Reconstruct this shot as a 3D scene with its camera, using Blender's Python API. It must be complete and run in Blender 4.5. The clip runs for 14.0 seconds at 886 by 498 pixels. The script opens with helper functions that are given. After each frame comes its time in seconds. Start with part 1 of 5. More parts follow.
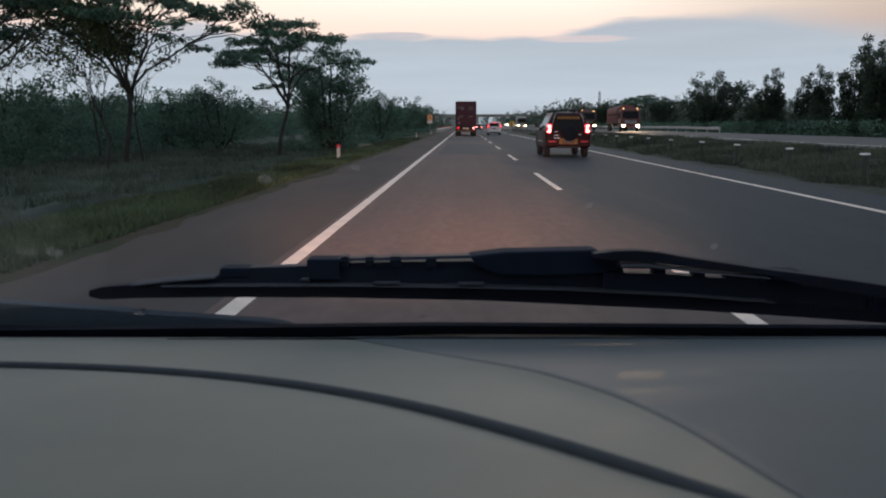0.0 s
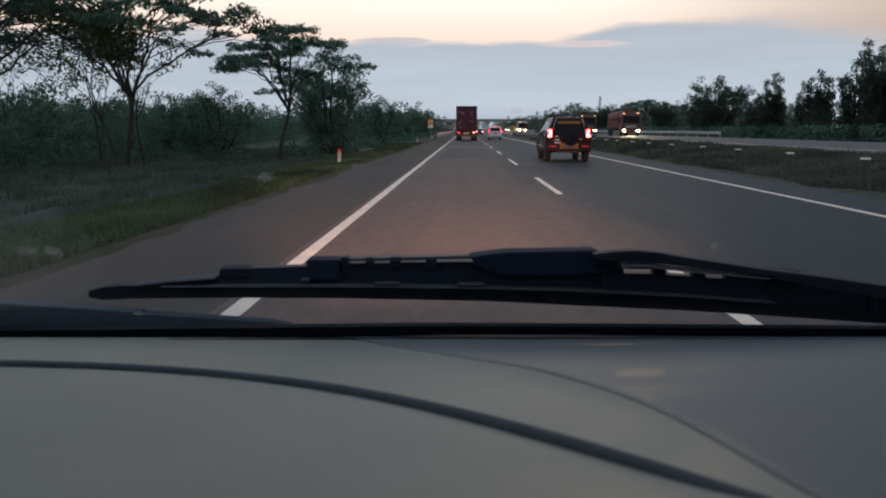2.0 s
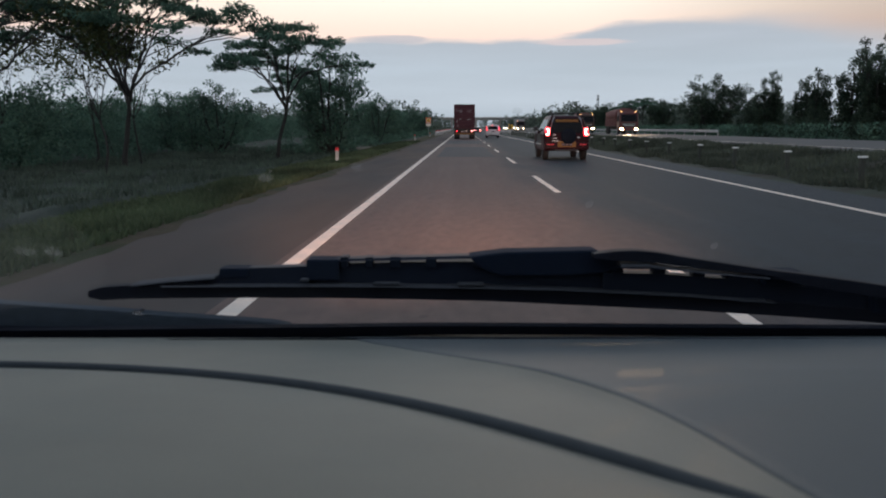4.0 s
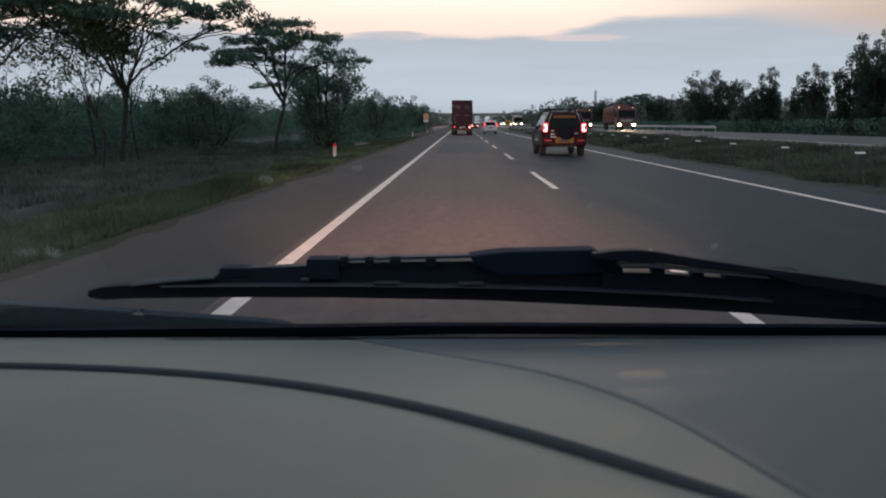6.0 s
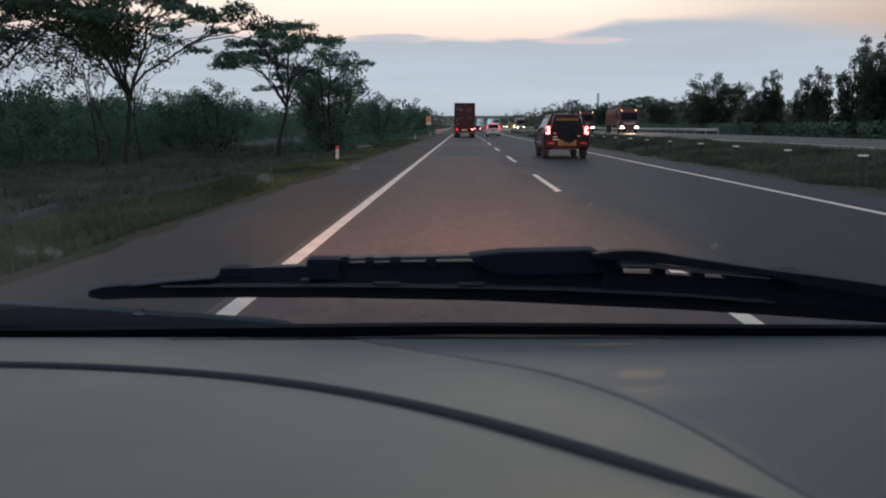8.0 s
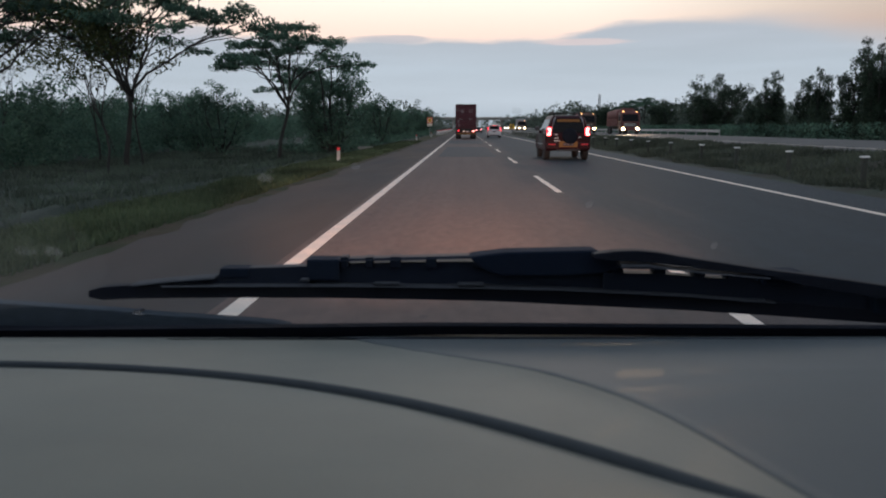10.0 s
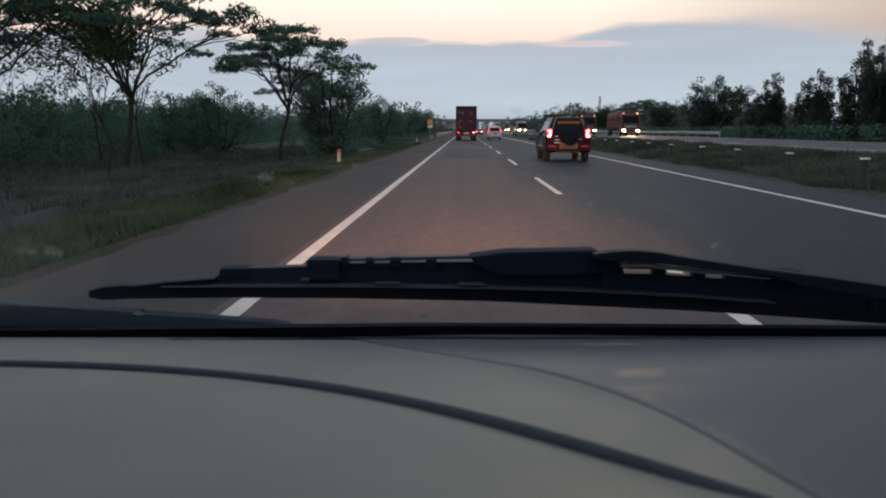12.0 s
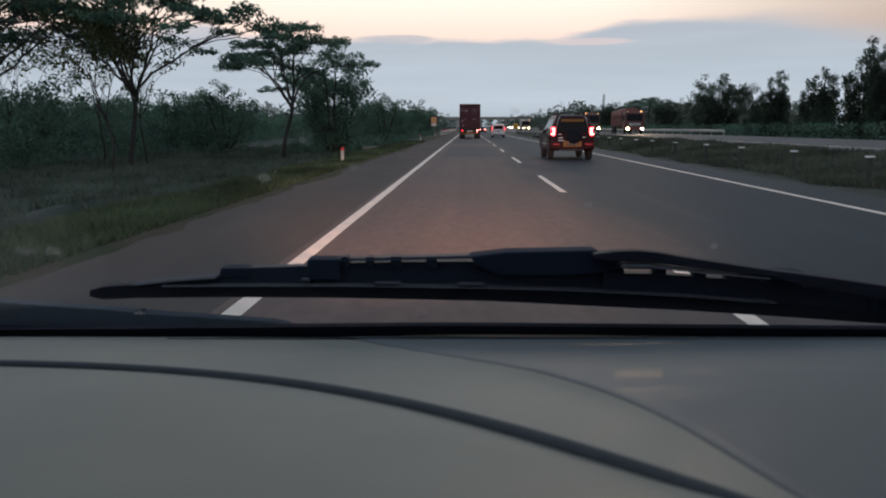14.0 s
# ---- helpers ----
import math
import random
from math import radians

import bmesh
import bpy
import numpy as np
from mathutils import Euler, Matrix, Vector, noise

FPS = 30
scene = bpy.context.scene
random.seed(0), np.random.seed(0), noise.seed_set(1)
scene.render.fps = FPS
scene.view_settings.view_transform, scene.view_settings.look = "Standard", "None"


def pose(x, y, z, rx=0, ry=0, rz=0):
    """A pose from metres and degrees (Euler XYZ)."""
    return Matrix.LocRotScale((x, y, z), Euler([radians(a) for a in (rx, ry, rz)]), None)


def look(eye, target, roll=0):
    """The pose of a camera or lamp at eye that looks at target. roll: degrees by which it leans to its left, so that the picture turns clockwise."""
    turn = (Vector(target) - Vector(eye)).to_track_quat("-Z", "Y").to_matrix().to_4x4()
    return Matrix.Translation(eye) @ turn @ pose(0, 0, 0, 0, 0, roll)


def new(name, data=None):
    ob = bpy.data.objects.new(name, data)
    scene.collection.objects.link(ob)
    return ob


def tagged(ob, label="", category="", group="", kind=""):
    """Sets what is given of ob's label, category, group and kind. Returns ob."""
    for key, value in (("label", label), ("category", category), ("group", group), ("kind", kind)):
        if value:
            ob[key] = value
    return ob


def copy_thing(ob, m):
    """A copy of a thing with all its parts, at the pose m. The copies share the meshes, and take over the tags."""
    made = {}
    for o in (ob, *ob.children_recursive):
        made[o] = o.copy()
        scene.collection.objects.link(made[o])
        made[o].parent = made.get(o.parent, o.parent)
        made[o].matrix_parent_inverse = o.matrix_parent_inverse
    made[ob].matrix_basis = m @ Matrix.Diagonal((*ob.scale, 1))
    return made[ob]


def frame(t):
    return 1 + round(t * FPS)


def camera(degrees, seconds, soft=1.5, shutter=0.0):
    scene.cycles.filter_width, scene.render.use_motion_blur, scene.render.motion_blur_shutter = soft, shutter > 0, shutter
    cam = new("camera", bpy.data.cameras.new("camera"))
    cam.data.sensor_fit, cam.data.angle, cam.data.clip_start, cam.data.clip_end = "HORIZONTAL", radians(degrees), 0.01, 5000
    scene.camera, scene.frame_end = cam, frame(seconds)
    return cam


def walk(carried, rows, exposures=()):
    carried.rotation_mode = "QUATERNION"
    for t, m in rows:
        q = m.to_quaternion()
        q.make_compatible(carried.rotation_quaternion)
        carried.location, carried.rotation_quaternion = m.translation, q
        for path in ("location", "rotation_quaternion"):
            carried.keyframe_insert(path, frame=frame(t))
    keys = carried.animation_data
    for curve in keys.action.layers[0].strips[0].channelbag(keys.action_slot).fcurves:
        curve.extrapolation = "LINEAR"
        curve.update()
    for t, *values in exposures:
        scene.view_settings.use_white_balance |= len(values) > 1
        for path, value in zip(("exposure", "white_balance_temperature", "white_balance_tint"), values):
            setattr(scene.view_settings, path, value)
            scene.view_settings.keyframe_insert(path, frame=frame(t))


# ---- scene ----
cam = camera(61.96, 14.0, soft=2.0)
cam.data.dof.use_dof, cam.data.dof.focus_distance, cam.data.dof.aperture_fstop = True, 3.0, 16.0

# ---- camera path: a phone fixed low behind the windscreen, rocking with the car ----
EYE = (0.0, 0.0, 1.32)
YAW, PITCH = 1.58, -9.33
PIVOT = 0.62  # metres from the eye to the foot of the windscreen
# seconds, nod and turn in degrees
SWAY = [(0.0, -0.23, 0.04), (0.5, 0.25, 0.04), (1.0, -0.47, 0.06), (1.5, -0.03, 0.10), (2.0, 0.13, 0.10), (2.5, 0.09, 0.12),
        (3.3, 0.0, 0.05), (4.2, 0.0, -0.1), (5.0, 0.01, -0.2), (5.5, -0.03, -0.25), (6.0, -0.31, -0.25), (6.5, -0.23, -0.22),
        (7.0, -0.31, -0.20), (7.5, 0.21, -0.14), (8.0, -0.11, -0.05), (8.8, -0.02, 0.0), (9.7, 0.0, 0.03), (10.5, -0.03, 0.05),
        (11.0, 0.01, 0.05), (11.5, 0.33, 0.05), (12.0, 0.13, 0.07), (12.5, 0.37, 0.07), (13.0, 0.25, 0.15), (13.5, -0.03, 0.22),
        (14.0, -0.03, 0.35)]
walk(cam, [(t, pose(EYE[0] + PIVOT * radians(turn), EYE[1], EYE[2] - PIVOT * radians(nod), 90 + PITCH + nod, 0, YAW + turn)) for t, nod, turn in SWAY],
     exposures=[(0.0, 0.0, 6500, 13), (14.0, 0.0, 6500, 13)])

# ---- world: dusk sky with a bank of cloud over the horizon ----
world = bpy.data.worlds.new("dusk_sky")
scene.world = world
world.use_nodes = True
wt = world.node_tree
wt.nodes.clear()


def wnode(kind, **sets):
    n = wt.nodes.new(kind)
    for k, v in sets.items():
        n.inputs[k.replace("_", " ")].default_value = v
    return n


def wmath(op, a, b=None, c=None):
    n = wt.nodes.new("ShaderNodeMath")
    n.operation = op
    for i, v in enumerate((a, b, c)):
        if v is None:
            continue
        if isinstance(v, (int, float)):
            n.inputs[i].default_value = v
        else:
            wt.links.new(v, n.inputs[i])
    return n.outputs[0]


def wmix(fac, a, b):
    n = wt.nodes.new("ShaderNodeMix")
    n.data_type = "RGBA"
    for i, v in ((0, fac), (6, a), (7, b)):
        if isinstance(v, tuple):
            n.inputs[i].default_value = (*v, 1)
        else:
            wt.links.new(v, n.inputs[i])
    return n.outputs[2]


def wramp(fac, stops):
    n = wt.nodes.new("ShaderNodeValToRGB")
    wt.links.new(fac, n.inputs[0])
    el = n.color_ramp.elements
    while len(el) < len(stops):
        el.new(0.5)
    for e, (p, col) in zip(el, stops):
        e.position, e.color = p, (*col, 1)
    return n.outputs[0]


coord = wt.nodes.new("ShaderNodeTexCoord")
sep = wt.nodes.new("ShaderNodeSeparateXYZ")
wt.links.new(coord.outputs["Generated"], sep.inputs[0])
dx, dz = sep.outputs[0], sep.outputs[2]
stretch = wt.nodes.new("ShaderNodeMapping")
stretch.inputs["Scale"].default_value = (1.0, 1.0, 3.5)
wt.links.new(coord.outputs["Generated"], stretch.inputs[0])
puffs = wnode("ShaderNodeTexNoise", Scale=10.0, Detail=5.0, Roughness=0.55)
streaks = wt.nodes.new("ShaderNodeMapping")
streaks.inputs["Scale"].default_value = (2.0, 2.0, 26.0)
wt.links.new(coord.outputs["Generated"], streaks.inputs[0])
wisps = wnode("ShaderNodeTexNoise", Scale=2.2, Detail=4.0, Roughness=0.5)
wt.links.new(stretch.outputs[0], puffs.inputs["Vector"])
wt.links.new(streaks.outputs[0], wisps.inputs["Vector"])
edge = wmath("MULTIPLY_ADD", wmath("SUBTRACT", puffs.outputs[0], 0.5), 0.016, wmath("MULTIPLY_ADD", wisps.outputs[0], 0.012, 0.106))


def wstep(x0, x1, y1):
    n = wt.nodes.new("ShaderNodeMapRange")
    n.interpolation_type = "SMOOTHSTEP"
    for i, v in ((1, x0), (2, x1), (3, 0.0), (4, y1)):
        n.inputs[i].default_value = v
    wt.links.new(dx, n.inputs[0])
    return n.outputs[0]


# the bank swells ahead of the road and thins out towards the far lanes
edge = wmath("ADD", edge, wmath("ADD", wstep(0.10, 0.20, 0.019), wstep(0.33, 0.54, -0.034)))
above = wmath("SUBTRACT", dz, edge)
soft_edge = wmath("ADD", wmath("MULTIPLY_ADD", wisps.outputs[0], 0.009, 0.0015), wstep(0.24, 0.48, 0.020))
clear = wt.nodes.new("ShaderNodeMapRange")
clear.interpolation_type = "SMOOTHSTEP"
wt.links.new(above, clear.inputs[0])
wt.links.new(wmath("MULTIPLY", soft_edge, -1.0), clear.inputs[1])
wt.links.new(soft_edge, clear.inputs[2])
height = wmath("MAXIMUM", dz, 0.0)
glow_up = wramp(height, [(0.0, (1.0, 0.70, 0.60)), (0.12, (1.0, 0.77, 0.66)), (0.165, (1.05, 0.95, 0.82)), (0.24, (0.80, 0.81, 0.83)), (0.42, (0.43, 0.50, 0.61)), (1.0, (0.27, 0.33, 0.43))])
# the afterglow is strongest ahead and fades towards both sides
fade = wmath("SUBTRACT", 1.0, wmath("ADD", wstep(0.12, 0.56, 0.46), wstep(-0.20, -0.60, 0.18)))
glow_dim = wt.nodes.new("ShaderNodeVectorMath")
glow_dim.operation = "SCALE"
wt.links.new(glow_up, glow_dim.inputs[0])
wt.links.new(fade, glow_dim.inputs["Scale"])
glow = glow_dim.outputs[0]
bank = wramp(height, [(0.0, (0.38, 0.45, 0.51)), (0.03, (0.47, 0.54, 0.61)), (0.075, (0.445, 0.515, 0.585)), (0.13, (0.425, 0.468, 0.525))])
wisp_tone = wmath("MULTIPLY_ADD", wmath("SUBTRACT", wisps.outputs[0], 0.5), 0.22, 1.0)
bank_tone = wt.nodes.new("ShaderNodeVectorMath")
bank_tone.operation = "SCALE"
wt.links.new(bank, bank_tone.inputs[0])
wt.links.new(wisp_tone, bank_tone.inputs["Scale"])


def wlump(x0, wide, z0, tall, grain):
    """A small separate cloud at one bearing and height, frayed by the noise."""
    ex = wmath("POWER", wmath("DIVIDE", wmath("SUBTRACT", dx, x0), wide), 2.0)
    ez = wmath("POWER", wmath("DIVIDE", wmath("SUBTRACT", dz, z0), tall), 2.0)
    body = wmath("SUBTRACT", 1.0, wmath("ADD", wmath("ADD", ex, ez), wmath("MULTIPLY", wmath("SUBTRACT", puffs.outputs[0], 0.5), grain)))
    n = wt.nodes.new("ShaderNodeMapRange")
    n.interpolation_type = "SMOOTHSTEP"
    n.inputs[1].default_value, n.inputs[2].default_value = 0.0, 0.75
    wt.links.new(body, n.inputs[0])
    return n.outputs[0]


sky = wmix(clear.outputs[0], bank_tone.outputs[0], glow)
# a dark bar over the bank, a thin rosy gap beside the swell, and a heap of cumulus over the fields
sky = wmix(wmath("MULTIPLY", wlump(-0.095, 0.062, 0.1135, 0.0062, 1.6), 0.85), sky, (0.50, 0.50, 0.54))
sky = wmix(wmath("MULTIPLY", wlump(0.165, 0.085, 0.1085, 0.0045, 2.8), 0.35), sky, (0.95, 0.66, 0.58))
sky = wmix(wmath("MULTIPLY", wlump(-0.335, 0.050, 0.113, 0.0150, 1.4), 0.8), sky, (0.45, 0.50, 0.57))
clouded = sky
air = wt.nodes.new("ShaderNodeTexSky")
air.sky_type = "NISHITA"
air.sun_disc = False
air.sun_elevation = radians(-4)
air.sun_rotation = radians(8)
bg_cloud, bg_air, add, out = (wt.nodes.new("ShaderNodeBackground"), wt.nodes.new("ShaderNodeBackground"), wt.nodes.new("ShaderNodeAddShader"), wt.nodes.new("ShaderNodeOutputWorld"))
wt.links.new(clouded, bg_cloud.inputs[0])
wt.links.new(air.outputs[0], bg_air.inputs[0])
bg_cloud.inputs[1].default_value = 1.15
bg_air.inputs[1].default_value = 0.05
wt.links.new(bg_cloud.outputs[0], add.inputs[0])
wt.links.new(bg_air.outputs[0], add.inputs[1])
wt.links.new(add.outputs[0], out.inputs[0])

sun = new("sun", bpy.data.lights.new("sun", "SUN"))
sun.data.energy, sun.data.angle, sun.data.color = 0.07, radians(14), (1.0, 0.82, 0.66)
sun.matrix_world = look((40, 300, 60), (0, 0, 0))

# the car's own low beams
for side in (-0.48, 0.78):
    beam = new("low_beam", bpy.data.lights.new("low_beam", "SPOT"))
    beam.data.energy, beam.data.color, beam.data.shadow_soft_size = 14000, (1.0, 0.53, 0.36), 0.022
    beam.data.spot_size, beam.data.spot_blend = radians(36), 1.0
    beam.matrix_world = look((side, 1.38, 0.70), (side * 1.5, 9.5, 0.0)) @ Matrix.Diagonal((1.0, 0.36, 1, 1))


# ---- materials ----
def mat(name, color, rough=0.6, metal=0.0, vary=0.0, scale=4.0, bump=0.0, bump_scale=60.0, spec=0.5, second=None, fine=0.0, stretch=(1, 1, 1), each=0.0, coat=0.0):
    """Principled surface with variation at two scales, relief, and a tone of its own for each object."""
    m = bpy.data.materials.new(name)
    m.use_nodes = True
    t = m.node_tree
    b = t.nodes["Principled BSDF"]
    b.inputs["Roughness"].default_value, b.inputs["Metallic"].default_value = rough, metal
    b.inputs["Specular IOR Level"].default_value, b.inputs["Coat Weight"].default_value = spec, coat
    b.inputs["Base Color"].default_value = (*color, 1)
    tc = t.nodes.new("ShaderNodeTexCoord")
    mp = t.nodes.new("ShaderNodeMapping")
    mp.inputs["Scale"].default_value = stretch
    t.links.new(tc.outputs["Object"], mp.inputs[0])

    def noise_at(s, detail=4):
        n = t.nodes.new("ShaderNodeTexNoise")
        n.inputs["Scale"].default_value, n.inputs["Detail"].default_value = s, detail
        t.links.new(mp.outputs[0], n.inputs["Vector"])
        return n.outputs[0]

    def scaled(value, amount):
        a = t.nodes.new("ShaderNodeMath")
        a.operation = "MULTIPLY_ADD"
        t.links.new(value, a.inputs[0])
        a.inputs[1].default_value, a.inputs[2].default_value = amount * 2, 1 - amount
        return a.outputs[0]

    col = None
    if vary or second or fine or each:
        base = t.nodes.new("ShaderNodeMix")
        base.data_type = "RGBA"
        base.inputs[6].default_value = (*color, 1)
        base.inputs[7].default_value = (*(second or color), 1)
        sharp = t.nodes.new("ShaderNodeMapRange")
        sharp.inputs[1].default_value, sharp.inputs[2].default_value = 0.38, 0.64
        t.links.new(noise_at(scale), sharp.inputs[0])
        t.links.new(sharp.outputs[0], base.inputs[0])
        col = base.outputs[2]
        for amount, value in ((vary, None), (fine, bump_scale), (each, "info")):
            if not amount:
                continue
            if value == "info":
                info = t.nodes.new("ShaderNodeObjectInfo")
                v = info.outputs["Random"]
            else:
                v = noise_at(value or scale * 2.7)
            k = t.nodes.new("ShaderNodeVectorMath")
            k.operation = "SCALE"
            t.links.new(col, k.inputs[0])
            t.links.new(scaled(v, amount), k.inputs["Scale"])
            col = k.outputs[0]
        t.links.new(col, b.inputs["Base Color"])
    if bump:
        bn = t.nodes.new("ShaderNodeBump")
        bn.inputs["Strength"].default_value, bn.inputs["Distance"].default_value = bump, 0.01
        t.links.new(noise_at(bump_scale, 5), bn.inputs["Height"])
        t.links.new(bn.outputs[0], b.inputs["Normal"])
    return m


def glow_mat(name, color, power):
    m = bpy.data.materials.new(name)
    m.use_nodes = True
    b = m.node_tree.nodes["Principled BSDF"]
    b.inputs["Base Color"].default_value = (*[min(1, v) for v in color], 1)
    b.inputs["Emission Color"].default_value = (*color, 1)
    b.inputs["Emission Strength"].default_value = power
    return m


def leaf_mat(name, dark, light):
    m = bpy.data.materials.new(name)
    m.use_nodes = True
    t = m.node_tree
    b = t.nodes["Principled BSDF"]
    geo = t.nodes.new("ShaderNodeNewGeometry")
    mix = t.nodes.new("ShaderNodeMix")
    mix.data_type = "RGBA"
    mix.inputs[6].default_value, mix.inputs[7].default_value = (*dark, 1), (*light, 1)
    t.links.new(geo.outputs["Random Per Island"], mix.inputs[0])
    # patches of younger and older growth, a few metres across
    tc, patchy, lift, tone = (t.nodes.new("ShaderNodeTexCoord"), t.nodes.new("ShaderNodeTexNoise"), t.nodes.new("ShaderNodeMapRange"), t.nodes.new("ShaderNodeVectorMath"))
    patchy.inputs["Scale"].default_value, patchy.inputs["Detail"].default_value = 0.32, 3
    for i, v in ((1, 0.32), (2, 0.68), (3, 0.5), (4, 1.55)):
        lift.inputs[i].default_value = v
    tone.operation = "SCALE"
    t.links.new(tc.outputs["Object"], patchy.inputs["Vector"])
    t.links.new(patchy.outputs[0], lift.inputs[0])
    t.links.new(mix.outputs[2], tone.inputs[0])
    t.links.new(lift.outputs[0], tone.inputs["Scale"])
    t.links.new(tone.outputs[0], b.inputs["Base Color"])
    b.inputs["Roughness"].default_value = 0.6
    b.inputs["Specular IOR Level"].default_value = 0.10
    thin = t.nodes.new("ShaderNodeBsdfTranslucent")
    t.links.new(tone.outputs[0], thin.inputs[0])
    both = t.nodes.new("ShaderNodeMixShader")
    both.inputs[0].default_value = 0.35
    t.links.new(b.outputs[0], both.inputs[1])
    t.links.new(thin.outputs[0], both.inputs[2])
    t.links.new(both.outputs[0], t.nodes["Material Output"].inputs[0])
    return m


def pane_mat(name, tint, gloss=0.04):
    m = bpy.data.materials.new(name)
    m.use_nodes = True
    t = m.node_tree
    t.nodes.remove(t.nodes["Principled BSDF"])
    clear_, shine, both, fr = (t.nodes.new("ShaderNodeBsdfTransparent"), t.nodes.new("ShaderNodeBsdfGlossy"), t.nodes.new("ShaderNodeMixShader"), t.nodes.new("ShaderNodeFresnel"))
    clear_.inputs[0].default_value = (*tint, 1)
    shine.inputs["Roughness"].default_value = 0.02
    fr.inputs[0].default_value = 1.14
    t.links.new(fr.outputs[0], both.inputs[0])
    t.links.new(clear_.outputs[0], both.inputs[1])
    t.links.new(shine.outputs[0], both.inputs[2])
    t.links.new(both.outputs[0], t.nodes["Material Output"].inputs[0])
    return m


def asphalt_mat():
    """Two lanes of asphalt: the slow lane tinted for red dust and beam glow, long streaks along the wheel tracks,
    coarse grain.
    """
    m = bpy.data.materials.new("asphalt")
    m.use_nodes = True
    t = m.node_tree
    b = t.nodes["Principled BSDF"]
    b.inputs["Roughness"].default_value, b.inputs["Specular IOR Level"].default_value = 0.74, 0.4
    tc = t.nodes.new("ShaderNodeTexCoord")

    def noise_of(scale, size, detail=4):
        mp, n = t.nodes.new("ShaderNodeMapping"), t.nodes.new("ShaderNodeTexNoise")
        mp.inputs["Scale"].default_value = scale
        n.inputs["Scale"].default_value, n.inputs["Detail"].default_value = size, detail
        t.links.new(tc.outputs["Object"], mp.inputs[0])
        t.links.new(mp.outputs[0], n.inputs["Vector"])
        return n.outputs[0]

    def calc(op, a, b_, c=0.0):
        n = t.nodes.new("ShaderNodeMath")
        n.operation = op
        for i, v in enumerate((a, b_, c)):
            if isinstance(v, (int, float)):
                n.inputs[i].default_value = v
            else:
                t.links.new(v, n.inputs[i])
        return n.outputs[0]

    sx = t.nodes.new("ShaderNodeSeparateXYZ")
    t.links.new(tc.outputs["Object"], sx.inputs[0])
    # red dust and the low beams' warm light, both put into the lane colour
    tint_edge = calc("MULTIPLY_ADD", calc("SUBTRACT", noise_of((1, 0.15, 1), 0.8), 0.5), 4.0, sx.outputs[0])
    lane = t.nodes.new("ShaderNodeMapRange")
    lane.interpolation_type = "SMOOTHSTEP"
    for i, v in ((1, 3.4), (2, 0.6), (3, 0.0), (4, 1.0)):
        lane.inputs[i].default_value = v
    t.links.new(tint_edge, lane.inputs[0])
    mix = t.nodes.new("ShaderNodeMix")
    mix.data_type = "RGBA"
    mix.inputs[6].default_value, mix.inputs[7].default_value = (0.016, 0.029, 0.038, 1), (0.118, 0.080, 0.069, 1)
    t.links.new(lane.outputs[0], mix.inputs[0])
    streak = calc("MULTIPLY_ADD", noise_of((1.6, 0.02, 1), 1.5, 3), 0.55, 0.72)
    blotch = calc("MULTIPLY_ADD", noise_of((1, 0.3, 1), 0.5, 5), 0.5, 0.75)
    speckle = calc("MULTIPLY_ADD", noise_of((1, 0.35, 1), 9, 4), 0.8, 0.6)
    grain = calc("MULTIPLY_ADD", noise_of((1, 1, 1), 60, 3), 0.7, 0.65)
    k = t.nodes.new("ShaderNodeVectorMath")
    k.operation = "SCALE"
    t.links.new(mix.outputs[2], k.inputs[0])
    t.links.new(calc("MULTIPLY", calc("MULTIPLY", calc("MULTIPLY", streak, blotch), speckle), grain), k.inputs["Scale"])
    t.links.new(k.outputs[0], b.inputs["Base Color"])
    bn = t.nodes.new("ShaderNodeBump")
    bn.inputs["Strength"].default_value, bn.inputs["Distance"].default_value = 0.5, 0.01
    t.links.new(noise_of((1, 1, 1), 90, 5), bn.inputs["Height"])
    t.links.new(bn.outputs[0], b.inputs["Normal"])
    return m


ASPHALT = asphalt_mat()
SHOULDER = mat("dusty_asphalt", (0.100, 0.074, 0.062), 0.85, vary=0.25, scale=0.5, bump=0.5, bump_scale=80, second=(0.068, 0.062, 0.060), fine=0.3, stretch=(1.0, 0.25, 1.0), spec=0.25)
CONCRETE_ROAD = mat("worn_concrete_pavement", (0.135, 0.138, 0.134), 0.85, vary=0.15, scale=0.3, bump=0.3, bump_scale=40, second=(0.115, 0.117, 0.112), fine=0.15, spec=0.25)
PAINT = mat("road_paint", (0.96, 0.79, 0.66), 0.6, vary=0.12, scale=3, second=(0.78, 0.69, 0.59), bump=0.3, bump_scale=70, fine=0.2)
GROUND = mat("field_soil_and_grass", (0.072, 0.092, 0.076), 0.9, vary=0.35, scale=0.22, bump=0.8, bump_scale=9, second=(0.056, 0.066, 0.055), fine=0.3, spec=0.08)
VERGE = mat("grassy_verge", (0.056, 0.078, 0.040), 0.9, vary=0.3, scale=0.9, bump=0.8, bump_scale=25, second=(0.092, 0.066, 0.046), fine=0.3, spec=0.08)
MEDIAN = mat("median_turf", (0.078, 0.092, 0.072), 0.9, vary=0.3, scale=0.6, bump=0.8, bump_scale=25, second=(0.070, 0.066, 0.054), fine=0.3, spec=0.08)
GRASS = leaf_mat("grass_blades", (0.066, 0.093, 0.073), (0.106, 0.134, 0.102))
VERGE_GRASS = leaf_mat("verge_blades", (0.058, 0.086, 0.048), (0.104, 0.130, 0.074))
MEDIAN_GRASS = leaf_mat("median_blades", (0.066, 0.082, 0.064), (0.110, 0.122, 0.088))
LEAF = leaf_mat("dark_leaves", (0.064, 0.126, 0.094), (0.118, 0.202, 0.144))
